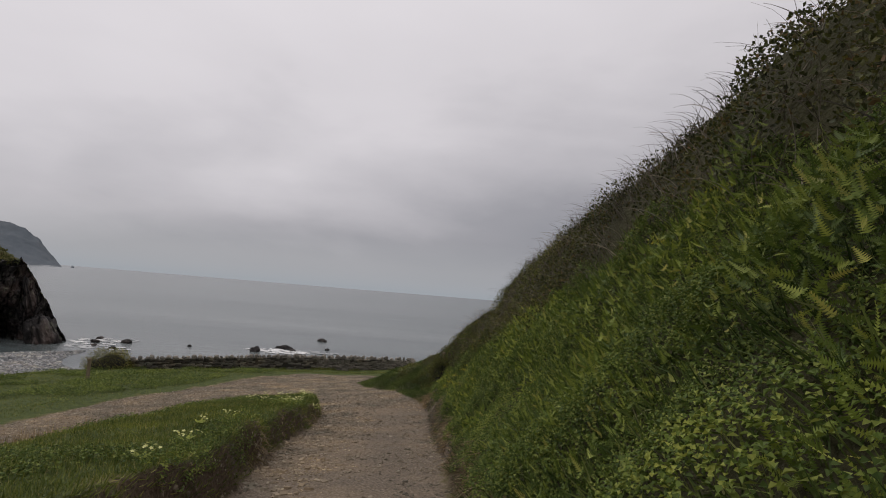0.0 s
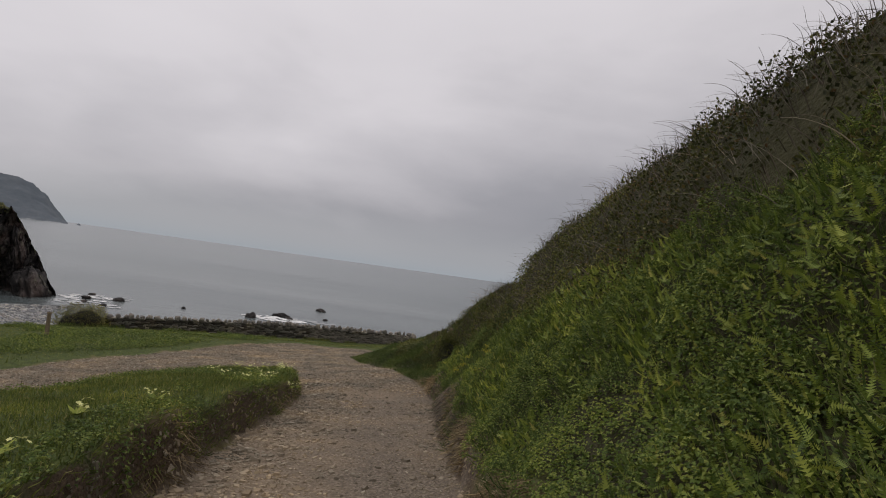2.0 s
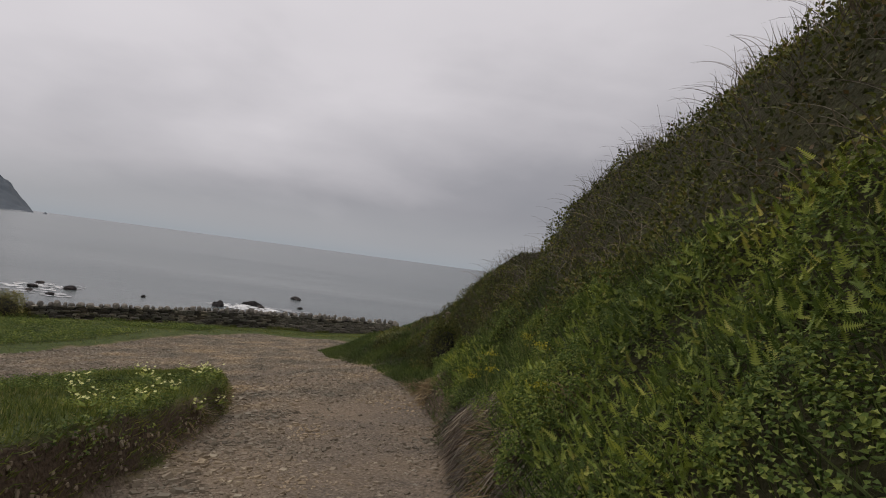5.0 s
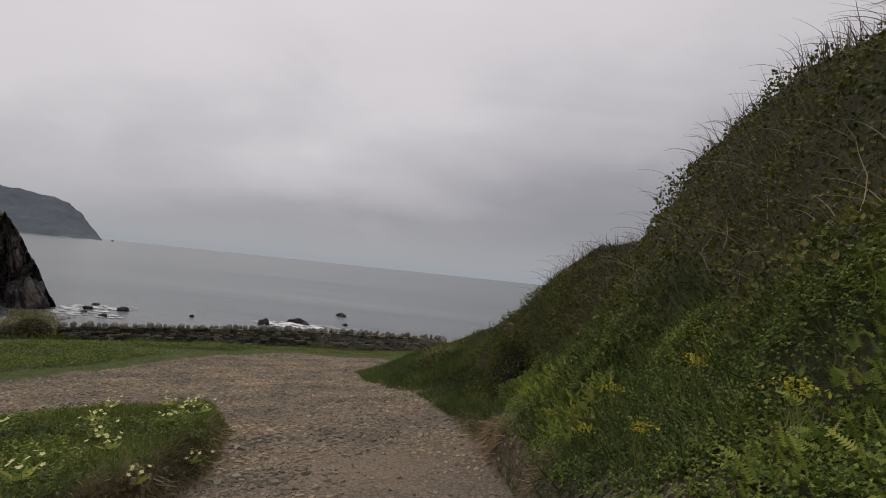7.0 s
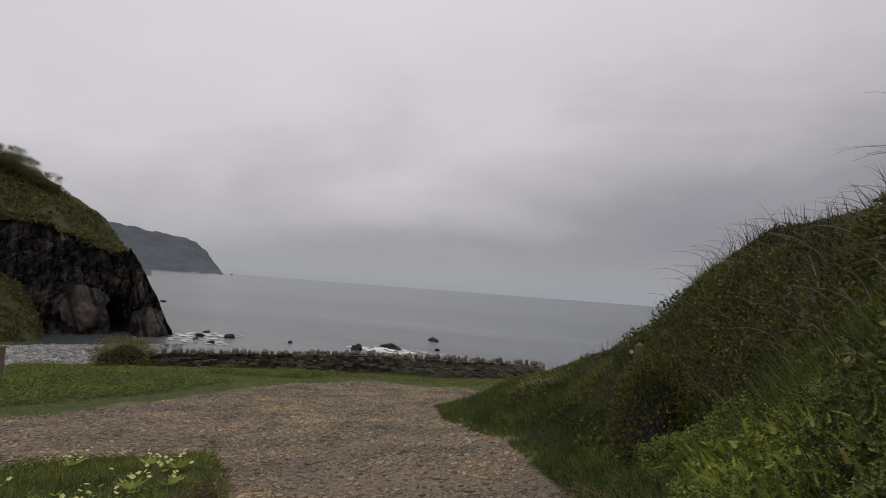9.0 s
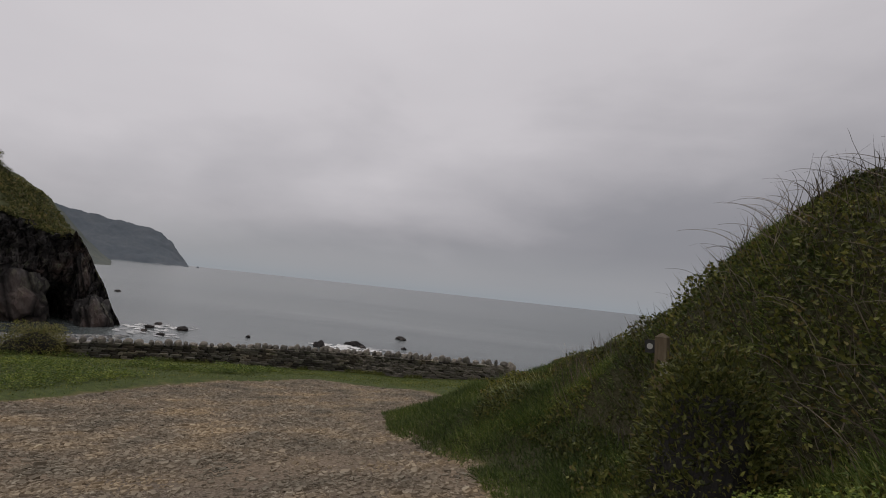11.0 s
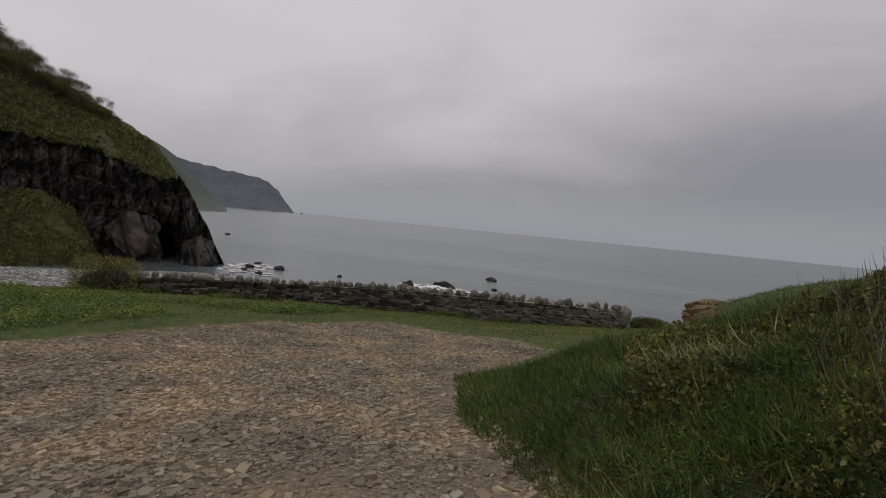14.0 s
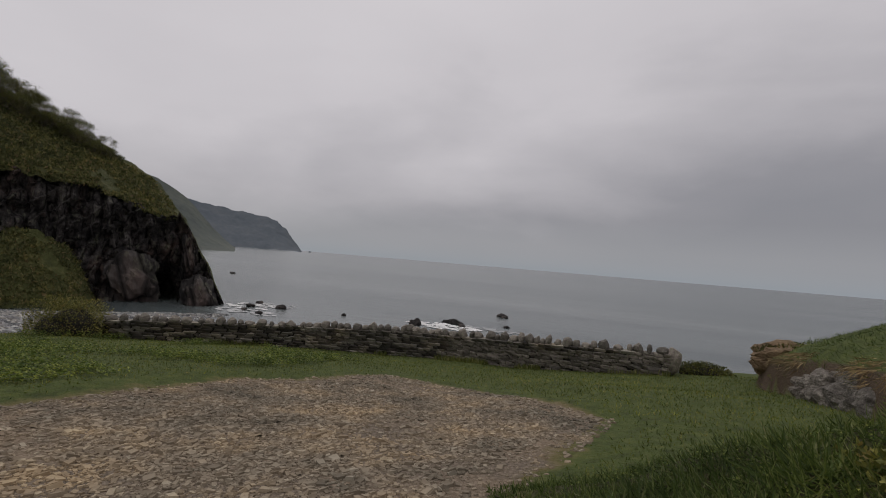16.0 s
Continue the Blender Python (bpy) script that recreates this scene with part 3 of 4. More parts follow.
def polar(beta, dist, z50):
    """A place by bearing left of north and distance from the camera's last position; its height is scaled by distance
    to fit that view.
    """
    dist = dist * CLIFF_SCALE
    return Vector((LAST_EYE[0] - math.sin(radians(beta)) * dist, LAST_EYE[1] + math.cos(radians(beta)) * dist, LAST_EYE[2] + (z50 - LAST_EYE[2]) * dist / 50))


def loft(betas, rings, shape, smooth=True):
    bm = bmesh.new()
    grid = [[bm.verts.new(shape(b, r / (rings - 1))) for r in range(rings)] for b in betas]
    for a, c in zip(grid, grid[1:]):
        for r in range(rings - 1):
            bm.faces.new((a[r], c[r], c[r + 1], a[r + 1]))
    bmesh.ops.recalc_face_normals(bm, faces=bm.faces)
    for f in bm.faces:
        f.smooth = smooth
    return bm


def skyline(w):
    return float(lerp(w, [-0.6, 0, 1.5, 3.8, 5.7, 6.7, 10.2, 15, 17.8, 25, 40], [-8.6, -6.8, -3.6, 0.6, 3.0, 4.2, 6.1, 8.1, 9.7, 12.5, 17]))


def rock_top(w):
    if w < 4.4:
        return skyline(w) - 0.05
    return min(skyline(w) - 0.05, float(lerp(w, [4.4, 5.3, 8.2, 10.2, 17.5, 40], [1.0, 0.7, 1.9, 2.7, 3.4, 4.5])) + 0.35 * noise.noise(Vector((w * 1.3, 0, 5))))


def craggy(p, size):
    q = p / size
    return noise.noise(q) + 0.5 * noise.noise(q * 2.3) + 0.3 * abs(noise.noise(q * 5.1))


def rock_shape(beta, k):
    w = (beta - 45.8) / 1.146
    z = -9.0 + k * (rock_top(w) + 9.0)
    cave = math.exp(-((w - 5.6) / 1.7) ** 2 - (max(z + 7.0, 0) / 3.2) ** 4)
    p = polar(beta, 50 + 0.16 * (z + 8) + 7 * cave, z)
    strata = 0.10 * math.sin((z + 0.35 * w) * 3.1 + 2 * noise.noise(p / 3))
    fissure = abs(noise.noise(Vector((beta * 1.1, z * 0.18, 3)))) + 0.6 * abs(noise.noise(Vector((beta * 2.9, z * 0.35, 7))))
    bed = (z * 0.75 + w * 0.9 + 1.2 * noise.noise(p / 4)) / 1.15
    strata += 0.75 * (bed - math.floor(bed)) ** 2 - 0.2
    joint = (w * 1.3 - z * 0.18 + 1.5 * noise.noise(p / 5)) / 1.5
    strata += 0.9 * abs(joint - math.floor(joint) - 0.5) - 0.2
    out = (craggy(p, 3.2) * 1.0 + 0.6 * craggy(p, 0.9) + 1.6 * fissure - 0.8 + strata) * min(1, (skyline(w) + 8.6) / 3)
    return p + (Vector((LAST_EYE[0], LAST_EYE[1], p.z)) - p).normalized() * out + Vector((0, 0, 0.25 * craggy(p, 1.5) * k))


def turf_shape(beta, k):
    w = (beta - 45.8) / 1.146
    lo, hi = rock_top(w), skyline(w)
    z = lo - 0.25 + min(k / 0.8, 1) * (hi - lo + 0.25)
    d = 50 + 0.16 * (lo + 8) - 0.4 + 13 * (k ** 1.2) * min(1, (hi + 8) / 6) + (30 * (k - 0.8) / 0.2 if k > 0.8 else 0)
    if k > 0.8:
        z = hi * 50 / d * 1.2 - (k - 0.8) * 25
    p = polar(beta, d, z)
    return p + Vector((0, 0, 0.45 * craggy(p, 2.4) * min(1, (hi + 8) / 5) + 0.12 * craggy(p, 0.6)))


cliff = tagged(new("sea_cliff"), "dark rock cliff with a cave under a grassy top", "cliff")
betas = [45.2 + i * 0.17 for i in range(300)]
part("rock_face", loft(betas, 90, rock_shape, False), CLIFF_ROCK, cliff, "dark fissured rock face")
part("grass_top", loft(betas, 46, turf_shape), HILL_TURF, cliff, "steep rough green turf")
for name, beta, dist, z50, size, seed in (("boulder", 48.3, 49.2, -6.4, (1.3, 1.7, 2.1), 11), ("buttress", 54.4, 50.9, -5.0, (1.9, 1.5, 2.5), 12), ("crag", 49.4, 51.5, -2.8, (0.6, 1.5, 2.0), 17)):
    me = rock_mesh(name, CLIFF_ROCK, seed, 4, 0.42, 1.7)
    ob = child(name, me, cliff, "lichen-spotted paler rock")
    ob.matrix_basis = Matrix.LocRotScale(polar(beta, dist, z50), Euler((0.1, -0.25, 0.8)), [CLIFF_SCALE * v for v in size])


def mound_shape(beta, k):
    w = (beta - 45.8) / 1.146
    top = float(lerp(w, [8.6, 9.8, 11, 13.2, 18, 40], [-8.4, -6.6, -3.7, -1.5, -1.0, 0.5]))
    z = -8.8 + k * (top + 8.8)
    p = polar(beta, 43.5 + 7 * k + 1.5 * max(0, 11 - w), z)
    return p + Vector((0, 0, 0.5 * craggy(p, 1.6) * min(1, w - 8)))


def clumps(name, surface, b0, b1, k0, k1, count, seed, parent, label):
    """Tufts and low scrub over a far slope."""
    r = random.Random(seed)
    pts = [surface(r.uniform(b0, b1), r.uniform(k0, k1)) for _ in range(count)]
    o = np.array([tuple(p) for p in pts])
    g = np.random.default_rng(seed)
    keep = (wavy(o[:, 0] + o[:, 2], o[:, 1], 2.2, 3) + 0.5 * wavy(o[:, 0], o[:, 1] + o[:, 2], 0.8, 4)) > -0.6
    o = o[keep]
    n = len(o)
    ax = unit(g.normal(0, 1, (n, 3)))
    ay = unit(g.normal(0, 0.7, (n, 3)) + np.array([0.3, -0.3, 0.8]))
    v, t = fans(LEAF_V, LEAF_T, o, ax * g.uniform(0.12, 0.35, (n, 1)), ay * g.uniform(0.15, 0.45, (n, 1)), np.cross(ax, ay) * 0.2)
    tagged(child(name, tri_mesh(name, v, t, HILL_LEAF), parent, label), kind="stuff")


clumps("tuft", turf_shape, 51.2, 74, 0.0, 0.72, 24000, 4, cliff, "rough tufts of grass and heather")
slope = tagged(new("grassy_slope"), "rough green slope below the cliff beside the beach", "slope")
part("turf", loft([55.6 + i * 0.22 for i in range(200)], 40, mound_shape), HILL_TURF, slope)


clumps("tuft", mound_shape, 56.5, 75, 0.02, 1.0, 12000, 6, slope, "rough grass and weeds")


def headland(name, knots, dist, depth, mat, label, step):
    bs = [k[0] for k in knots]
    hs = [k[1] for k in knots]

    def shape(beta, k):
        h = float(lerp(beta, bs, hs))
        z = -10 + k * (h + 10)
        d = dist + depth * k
        p = Vector((LAST_EYE[0] - math.sin(radians(beta)) * d, LAST_EYE[1] + math.cos(radians(beta)) * d, LAST_EYE[2] + (z - LAST_EYE[2]) * d / dist))
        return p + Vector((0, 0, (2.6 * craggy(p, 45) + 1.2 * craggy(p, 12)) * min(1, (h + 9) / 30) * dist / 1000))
    n = int((bs[-1] - bs[0]) / step)
    ob = tagged(new(name), label, "headland")
    part("land", loft([bs[0] + i * step for i in range(n)], 30, shape), mat, ob)


headland("far_headland", [(37.2, -12), (37.45, 0), (37.7, -12), (38.1, -12), (38.5, 2), (39.4, 36), (40.2, 68), (41.2, 92), (42.1, 101), (45.4, 113), (49.3, 131), (54, 144), (75, 162)], 1800, 290, HAZED_FAR_LAND, "hazy blue-grey headland far across the bay", 0.1)
headland("near_headland", [(45.2, -4), (46.2, 2), (47.5, 12), (49.5, 30), (50.3, 36), (51.5, 42), (53, 49), (56, 56), (60, 66), (80, 90)], 480, 90, HAZED_MID_LAND, "dark green wooded headland behind the cliff", 0.12)

# rocks and surf in the sea
for x, y, size, seed in ((-19.9, 84.9, (1.6, 0.8, 0.55), 21), (-22.2, 71.5, (1.5, 0.9, 0.6), 22), (-24.4, 66.5, (0.8, 0.7, 0.75), 23), (-20.3, 69.5, (0.8, 0.5, 0.3), 24), (-40.4, 64.5, (0.8, 0.6, 0.45), 25), (-43.5, 63.0, (0.6, 0.5, 0.35), 26), (-45.0, 66.0, (0.7, 0.5, 0.35), 27), (-92.0, 108.0, (1.0, 0.7, 0.5), 28), (-38.6, 59.0, (0.5, 0.5, 0.3), 29), (-16.5, 74, (0.6, 0.4, 0.22), 30), (-41.5, 60.0, (0.45, 0.4, 0.25), 31), (-33.0, 66.0, (0.3, 0.3, 0.25), 32)):
    ob = new("sea_rock", rock_mesh("sea_rock", ROCK, seed, 3, 0.4))
    ob.matrix_basis = Matrix.LocRotScale((x, y, -7.92), Euler((0, 0, seed)), [0.75 * v for v in size])
    tagged(ob, "wet dark rock breaking the sea surface", "rock", "rocks in the sea")


def surf(x, y, a, b, seed, n):
    """Broken white water: many thin irregular flakes lying on the sea."""
    r = np.random.default_rng(seed)
    ang, rad = r.random(n) * 6.28, np.sqrt(r.random(n))
    o = np.stack([x + a * rad * np.cos(ang), y + b * rad * np.sin(ang), -7.97 + 0.05 * r.random(n)], -1)
    ax = np.stack([r.uniform(0.25, 0.9, n), r.normal(0, 0.08, n), 0 * ang], -1)
    ay = np.stack([r.normal(0, 0.08, n), r.uniform(0.12, 0.5, n), 0 * ang], -1)
    az = np.tile((0, 0, 0.08), (n, 1))
    verts = [(math.cos(i * 1.047) * (0.7 + 0.3 * (i % 2)), math.sin(i * 1.047) * (0.7 + 0.3 * (i % 2)), 0) for i in range(6)] + [(0, 0, 1)]
    v, t = fans(verts, [(i, (i + 1) % 6, 6) for i in range(6)], o, ax, ay, az)
    tagged(new("surf", tri_mesh("surf", v, t, FOAM)), "white surf washing round the rocks", "surf", kind="stuff")


surf(-22.0, 68.2, 4.2, 2.2, 1, 75)
surf(-17.5, 70.0, 3.5, 1.2, 5, 22)
surf(-43.5, 63.5, 3.0, 3.0, 2, 30)
surf(-40.5, 59.0, 4.0, 1.6, 3, 26)
surf(-43.0, 66.0, 3.0, 2.0, 4, 14)

# ---- scrub on the skyline of the cliff ----
def twig_tree(seed, spread, height):
    """Limbs of a bare shrub as tapered three-sided stems, and the tips on which its leaves sit."""
    r = random.Random(seed)
    vs, ts, tips = [], [], []

    def limb(p, way, length, thick, level):
        for _ in range(3):
            q = p + way * (length / 3)
            i = len(vs)
            side = way.orthogonal().normalized()
            other = way.cross(side)
            for c, k in ((p, thick), (q, thick * 0.75)):
                for a in range(3):
                    vs.append(c + (side * math.cos(a * 2.1) + other * math.sin(a * 2.1)) * k)
            for a in range(3):
                b = (a + 1) % 3
                ts.extend(((i + a, i + b, i + 3 + b), (i + a, i + 3 + b, i + 3 + a)))
            p, thick = q, thick * 0.8
            way = (way + Vector((r.uniform(-1, 1), r.uniform(-1, 1), r.uniform(-0.5, 0.7))) * 0.28).normalized()
        tips.append(p)
        if level:
            for _ in range(r.choice((3, 4))):
                limb(p, (way + Vector((r.uniform(-1, 1), r.uniform(-1, 1), r.uniform(-0.3, 0.9))) * 0.8).normalized(), length * 0.68, thick, level - 1)

    for _ in range(5):
        limb(Vector((r.uniform(-0.3, 0.3), r.uniform(-0.3, 0.3), -0.3)), Vector((r.uniform(-1, 1) * spread, r.uniform(-1, 1) * spread, 1)).normalized(), height * 0.40, height * 0.014, 3)
    return vs, ts, tips


def shrub(seed):
    vs, ts, tips = twig_tree(seed, 1.1, 2.4)
    ob = new("scrub_bush")
    child("trunk", tri_mesh("trunk", [tuple(v) for v in vs], ts, TWIG), ob, "bare grey twigs")
    r = np.random.default_rng(seed)
    tp = np.array([tuple(p) for p in tips])
    o = np.repeat(tp, 5, 0) + r.normal(0, 0.16, (len(tp) * 5, 3))
    n = len(o)
    ax, ay = unit(r.normal(0, 1, (n, 3))), unit(r.normal(0, 1, (n, 3)))
    v, t = fans(LEAF_V, LEAF_T, o, ax * 0.07, ay * 0.11, np.cross(ax, ay) * 0.06)
    child("crown", tri_mesh("crown", v, t, BRAMBLE), ob, "sparse dull green leaves")
    return tagged(ob, "wind-bent scrub bush with bare twigs on the cliff top", "bush", "scrub on the cliff")


kinds = [shrub(60 + i) for i in range(3)]
rng = random.Random(9)
for i in range(110):
    w = 9.5 + i * 0.13 + rng.uniform(-0.3, 0.3)
    beta = 45.8 + 1.146 * w
    p = Vector(turf_shape(beta, rng.uniform(0.60, 0.81)))
    m = pose(p.x, p.y, p.z, 0, 0, rng.uniform(0, 360))
    if i < 3:
        kinds[i].matrix_basis = m
        ob = kinds[i]
    else:
        ob = copy_thing(kinds[i % 3], m)
    k = rng.uniform(0.75, 1.25) * float(lerp(w, [9, 12, 18], [0.35, 0.75, 1.0]))
    ob.scale = (k, k, k)

# ---- eroded edge beside the wall ----
for x, y, z, size, seed in ((0.52, 29.6, -2.86, (0.36, 0.65, 0.46), 1), (0.62, 28.7, -2.82, (0.36, 0.6, 0.46), 2), (0.75, 27.9, -2.76, (0.40, 0.55, 0.40), 3), (0.42, 30.4, -2.95, (0.25, 0.4, 0.25), 4)):
    ob = new("rock_outcrop", rock_mesh("rock_outcrop", PALE_ROCK, 70 + seed, 4, 0.4, 2.0))
    ob.matrix_basis = Matrix.LocRotScale((x, y, z), Euler((0, 0.1, 0.2 * seed)), size)
    tagged(ob, "pale lichened rock showing in the worn bank", "rock", "rocks in the worn bank")
ob = new("earth_overhang", rock_mesh("earth_overhang", EARTH, 81, 4, 0.35, 1.6))
ob.matrix_basis = Matrix.LocRotScale((0.75, 33.2, -2.78), Euler((0, 0, 0.2)), (0.85, 0.7, 0.42))
tagged(ob, "crumbling brown earth overhang with dark turf cap", "earth bank")

count = 1500
ang, rad = RNG.random(count) * 6.28, np.sqrt(RNG.random(count))
o = np.stack([0.75 + 0.82 * rad * np.cos(ang), 33.2 + 0.7 * rad * np.sin(ang), -2.40 - 0.20 * rad ** 2], -1)
ax, ay = unit(RNG.normal(0, 1, (count, 3))), unit(RNG.normal(0, 0.7, (count, 3)) + np.array([-0.2, -0.2, 0.3]))
v, t = fans(LEAF_V, LEAF_T, o, ax * 0.035, ay * RNG.uniform(0.06, 0.14, (count, 1)), np.cross(ax, ay) * 0.05)
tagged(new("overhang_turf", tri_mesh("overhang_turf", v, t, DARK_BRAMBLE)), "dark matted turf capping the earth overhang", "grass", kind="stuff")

# ---- posts ----
def box(bm, size, centre, bevel):
    made = bmesh.ops.create_cube(bm, size=1.0, matrix=Matrix.LocRotScale(centre, None, size))
    edges = {e for v in made["verts"] for e in v.link_edges}
    bmesh.ops.bevel(bm, geom=list(edges), offset=bevel, segments=2, affect="EDGES")


def waymark_post():
    """A square post with a pointed top, a round-badge plate on a side bracket and a pale notice."""
    root = new("waymark_post")
    bm = bmesh.new()
    box(bm, (0.11, 0.11, 1.35), (0, 0, 0.475), 0.008)
    part("post", bm, WOOD, root)
    bm = bmesh.new()
    bmesh.ops.create_cone(bm, cap_ends=True, segments=4, radius1=0.078, radius2=0.012, depth=0.04, matrix=pose(0, 0, 1.168, 0, 0, 45))
    part("cap", bm, WOOD, root)
    bm = bmesh.new()
    box(bm, (0.09, 0.02, 0.12), (-0.095, -0.04, 1.06), 0.004)
    sign = part("badge_plate", bm, BLACK, root, "small black plate")
    bm = bmesh.new()
    bmesh.ops.create_cone(bm, cap_ends=True, segments=20, radius1=0.027, radius2=0.027, depth=0.006, matrix=pose(-0.095, -0.053, 1.06, 90))
    part("badge", bm, WHITE, sign, "round white badge")
    bm = bmesh.new()
    box(bm, (0.09, 0.012, 0.13), (0.02, -0.0625, 0.87), 0.003)
    notice = part("notice", bm, PALE, root, "pale weathered notice plate")
    bm = bmesh.new()
    for i in range(3):
        box(bm, (0.055, 0.003, 0.008), (0.02, -0.0695, 0.90 - i * 0.025), 0.001)
    part("lettering", bm, SHADE_AND_PRINT, notice, "illegible dark lines")
    return tagged(root, "square wooden waymark post with small signs beside brambles", "post")


wp = waymark_post()
wp.matrix_basis = pose(0.26, 18.75, -1.80, 0, -3.0, -28)


def marker_post():
    root = new("marker_post")
    bm = bmesh.new()
    made = bmesh.ops.create_cone(bm, cap_ends=True, segments=12, radius1=0.075, radius2=0.065, depth=1.25, matrix=pose(0, 0, 0.325))
    bmesh.ops.bevel(bm, geom=[e for e in bm.edges if abs(e.verts[0].co.z - e.verts[1].co.z) < 0.01 and e.verts[0].co.z > 0], offset=0.012, segments=2, affect="EDGES")
    part("post", bm, WOOD, root)
    bm = bmesh.new()
    bmesh.ops.create_cone(bm, cap_ends=True, segments=12, radius1=0.085, radius2=0.075, depth=0.06, matrix=pose(0, 0, 0.93))
    part("cap", bm, WOOD, root)
    return tagged(root, "short round wooden post standing in the turf", "post")


mp = marker_post()
mp.matrix_basis = pose(-15.0, 21.6, float(land(np.array(-15.0), np.array(21.6))), 0, -2, 0)

# ---- plants ----
def dist_foot(x, y):
    return x - bank_foot(y)


def thin(x, y, keep):
    return x[keep], y[keep]


FERN_V = [(0, i / 10, 0.40 * (i / 10) ** 2) for i in range(11)]
FERN_T = []
for i in range(1, 10):
    for sgn in (-1, 1):
        FERN_V.append((sgn * 0.5 * (1 - i / 10.5) ** 0.7, i / 10 + 0.10, 0.40 * (i / 10) ** 2 + 0.04))
        FERN_T.append((i, i + 1, len(FERN_V) - 1) if sgn > 0 else (i + 1, i, len(FERN_V) - 1))
NETTLE_V, NETTLE_T = [], []
for i in range(5):
    a, h, r = i * 2.4, 0.25 + 0.16 * i, 0.42 - 0.045 * i
    ca, sa = math.cos(a), math.sin(a)
    o = len(NETTLE_V)
    NETTLE_V += [(0, h, 0), (ca * r * 0.5 - sa * 0.13, h + 0.07, sa * r * 0.5 + ca * 0.13), (ca * r * 0.5 + sa * 0.13, h + 0.07, sa * r * 0.5 - ca * 0.13), (ca * r, h - 0.03, sa * r)]
    NETTLE_T += [(o, o + 2, o + 3), (o, o + 3, o + 1)]

def stuff(name, me, label, category):
    return tagged(new(name, me), label, category, kind="stuff")


# hillside: ferns, nettles and grass low down
x, y = scatter(46000, 0.1, 3.4, 0.3, 17.0)
d = dist_foot(x, y)
x, y = thin(x, y, (d > 0.25) & (d < lerp(y, [6, 13, 15.5], [1.75, 1.15, 0.65]) + 0.3 * wavy(x, y, 1.2, 3)) & (wavy(x, y, 0.9, 4) > -0.45))
n = len(x)
hump = 0.22 * np.maximum(wavy(x, y, 0.55, 2), 0)
stuff("ferns", blades("ferns", x, y, RNG.uniform(0.05, 0.12, n), RNG.uniform(0.03, 0.06, n), RNG.uniform(0.3, 1.0, n), FERN, (FERN_V, FERN_T), lift=hump + RNG.uniform(-0.02, 0.13, n)), "bright green ferns covering the lower hillside", "ferns")
x, y = scatter(64000, 0.0, 3.4, 0.3, 19)
d = dist_foot(x, y)
x, y = thin(x, y, (d > 0.1) & (d < lerp(y, [6, 13, 15.5], [1.9, 1.25, 0.8])))
n = len(x)
stuff("nettles", blades("nettles", x, y, RNG.uniform(0.06, 0.12, n), RNG.uniform(0.06, 0.11, n), RNG.uniform(0.0, 0.5, n), NETTLE, (NETTLE_V, NETTLE_T), lift=0.22 * np.maximum(wavy(x, y, 0.5, 6), 0)), "dark green nettles and weeds on the hillside", "weeds")
x, y = scatter(170000, -3.7, 3.4, 0.3, 24.5)
d = dist_foot(x, y)
x, y = thin(x, y, (d > -0.03) & (d < lerp(y, [6, 13], [1.9, 1.4])) & (wavy(x, y, 0.8, 5) > -0.3))
n = len(x)
stuff("hillside_grass", blades("hillside_grass", x, y, RNG.uniform(0.10, 0.26, n) * lerp(y, [15, 19], [1, 0.5]), RNG.uniform(0.006, 0.012, n), RNG.uniform(0.3, 0.95, n), LUSH), "long green grass growing on the hillside", "grass")
x, y = scatter(50000, -3.7, 7.0, 16.5, 36)
x2, y2 = scatter(120000, -3.8, 1.2, 16.5, 27.5)
x, y = np.concatenate([x, x2]), np.concatenate([y, y2])
d = dist_foot(x, y)
x, y = thin(x, y, (d > -0.05) & (y < sea_edge(x) + 0.8))
n = len(x)
stuff("bank_grass", blades("bank_grass", x, y, RNG.uniform(0.04, 0.11, n) * (1.15 + 0.8 * wavy(x, y, 0.5, 3)), RNG.uniform(0.006, 0.012, n), RNG.uniform(0.4, 1.0, n), LUSH, lift=0.07 * np.maximum(wavy(x, y, 0.35, 5), 0)), "long wind-combed grass on the low bank by the sea", "grass")

x, y = scatter(14000, -3.7, 4.0, 15.5, 27)
d = dist_foot(x, y)
x, y = thin(x, y, (d > lerp(y, [18, 20], [0.15, 0.5])) & (wavy(x, y, 0.9, 1) > 0.0))
n = len(x)
stuff("bank_weeds", blades("bank_weeds", x, y, RNG.uniform(0.05, 0.10, n), RNG.uniform(0.05, 0.09, n), RNG.uniform(0.0, 0.5, n), NETTLE, (NETTLE_V, NETTLE_T)), "dark leafy weeds among the bank grass", "weeds")

# brambles and dead stems higher up, and round the waymark post
x, y = scatter(190000, -0.8, 5.5, 0.3, 16.5)
x2, y2 = scatter(95000, -1.6, 3.6, 16.0, 22.8)
x, y = np.concatenate([x, x2]), np.concatenate([y, y2])
d = dist_foot(x, y)
thicket = ((d > lerp(y, [6, 13, 15.5], [1.6, 1.05, 0.7]) + 0.3 * wavy(x, y, 1.0, 6)) | ((y > 16.2) & (y < 20.2) & (d > 1.0 + 0.25 * wavy(x, y, 0.8, 2)))) & (d < 4.2) & (wavy(x, y, 0.6, 1) > -0.7)
x, y = thin(x, y, thicket)
# The near upper slope gets the copy with shade in its colour.
darker_zone = y + 0.8 * wavy(x, y, 1.0, 5) < 9.5
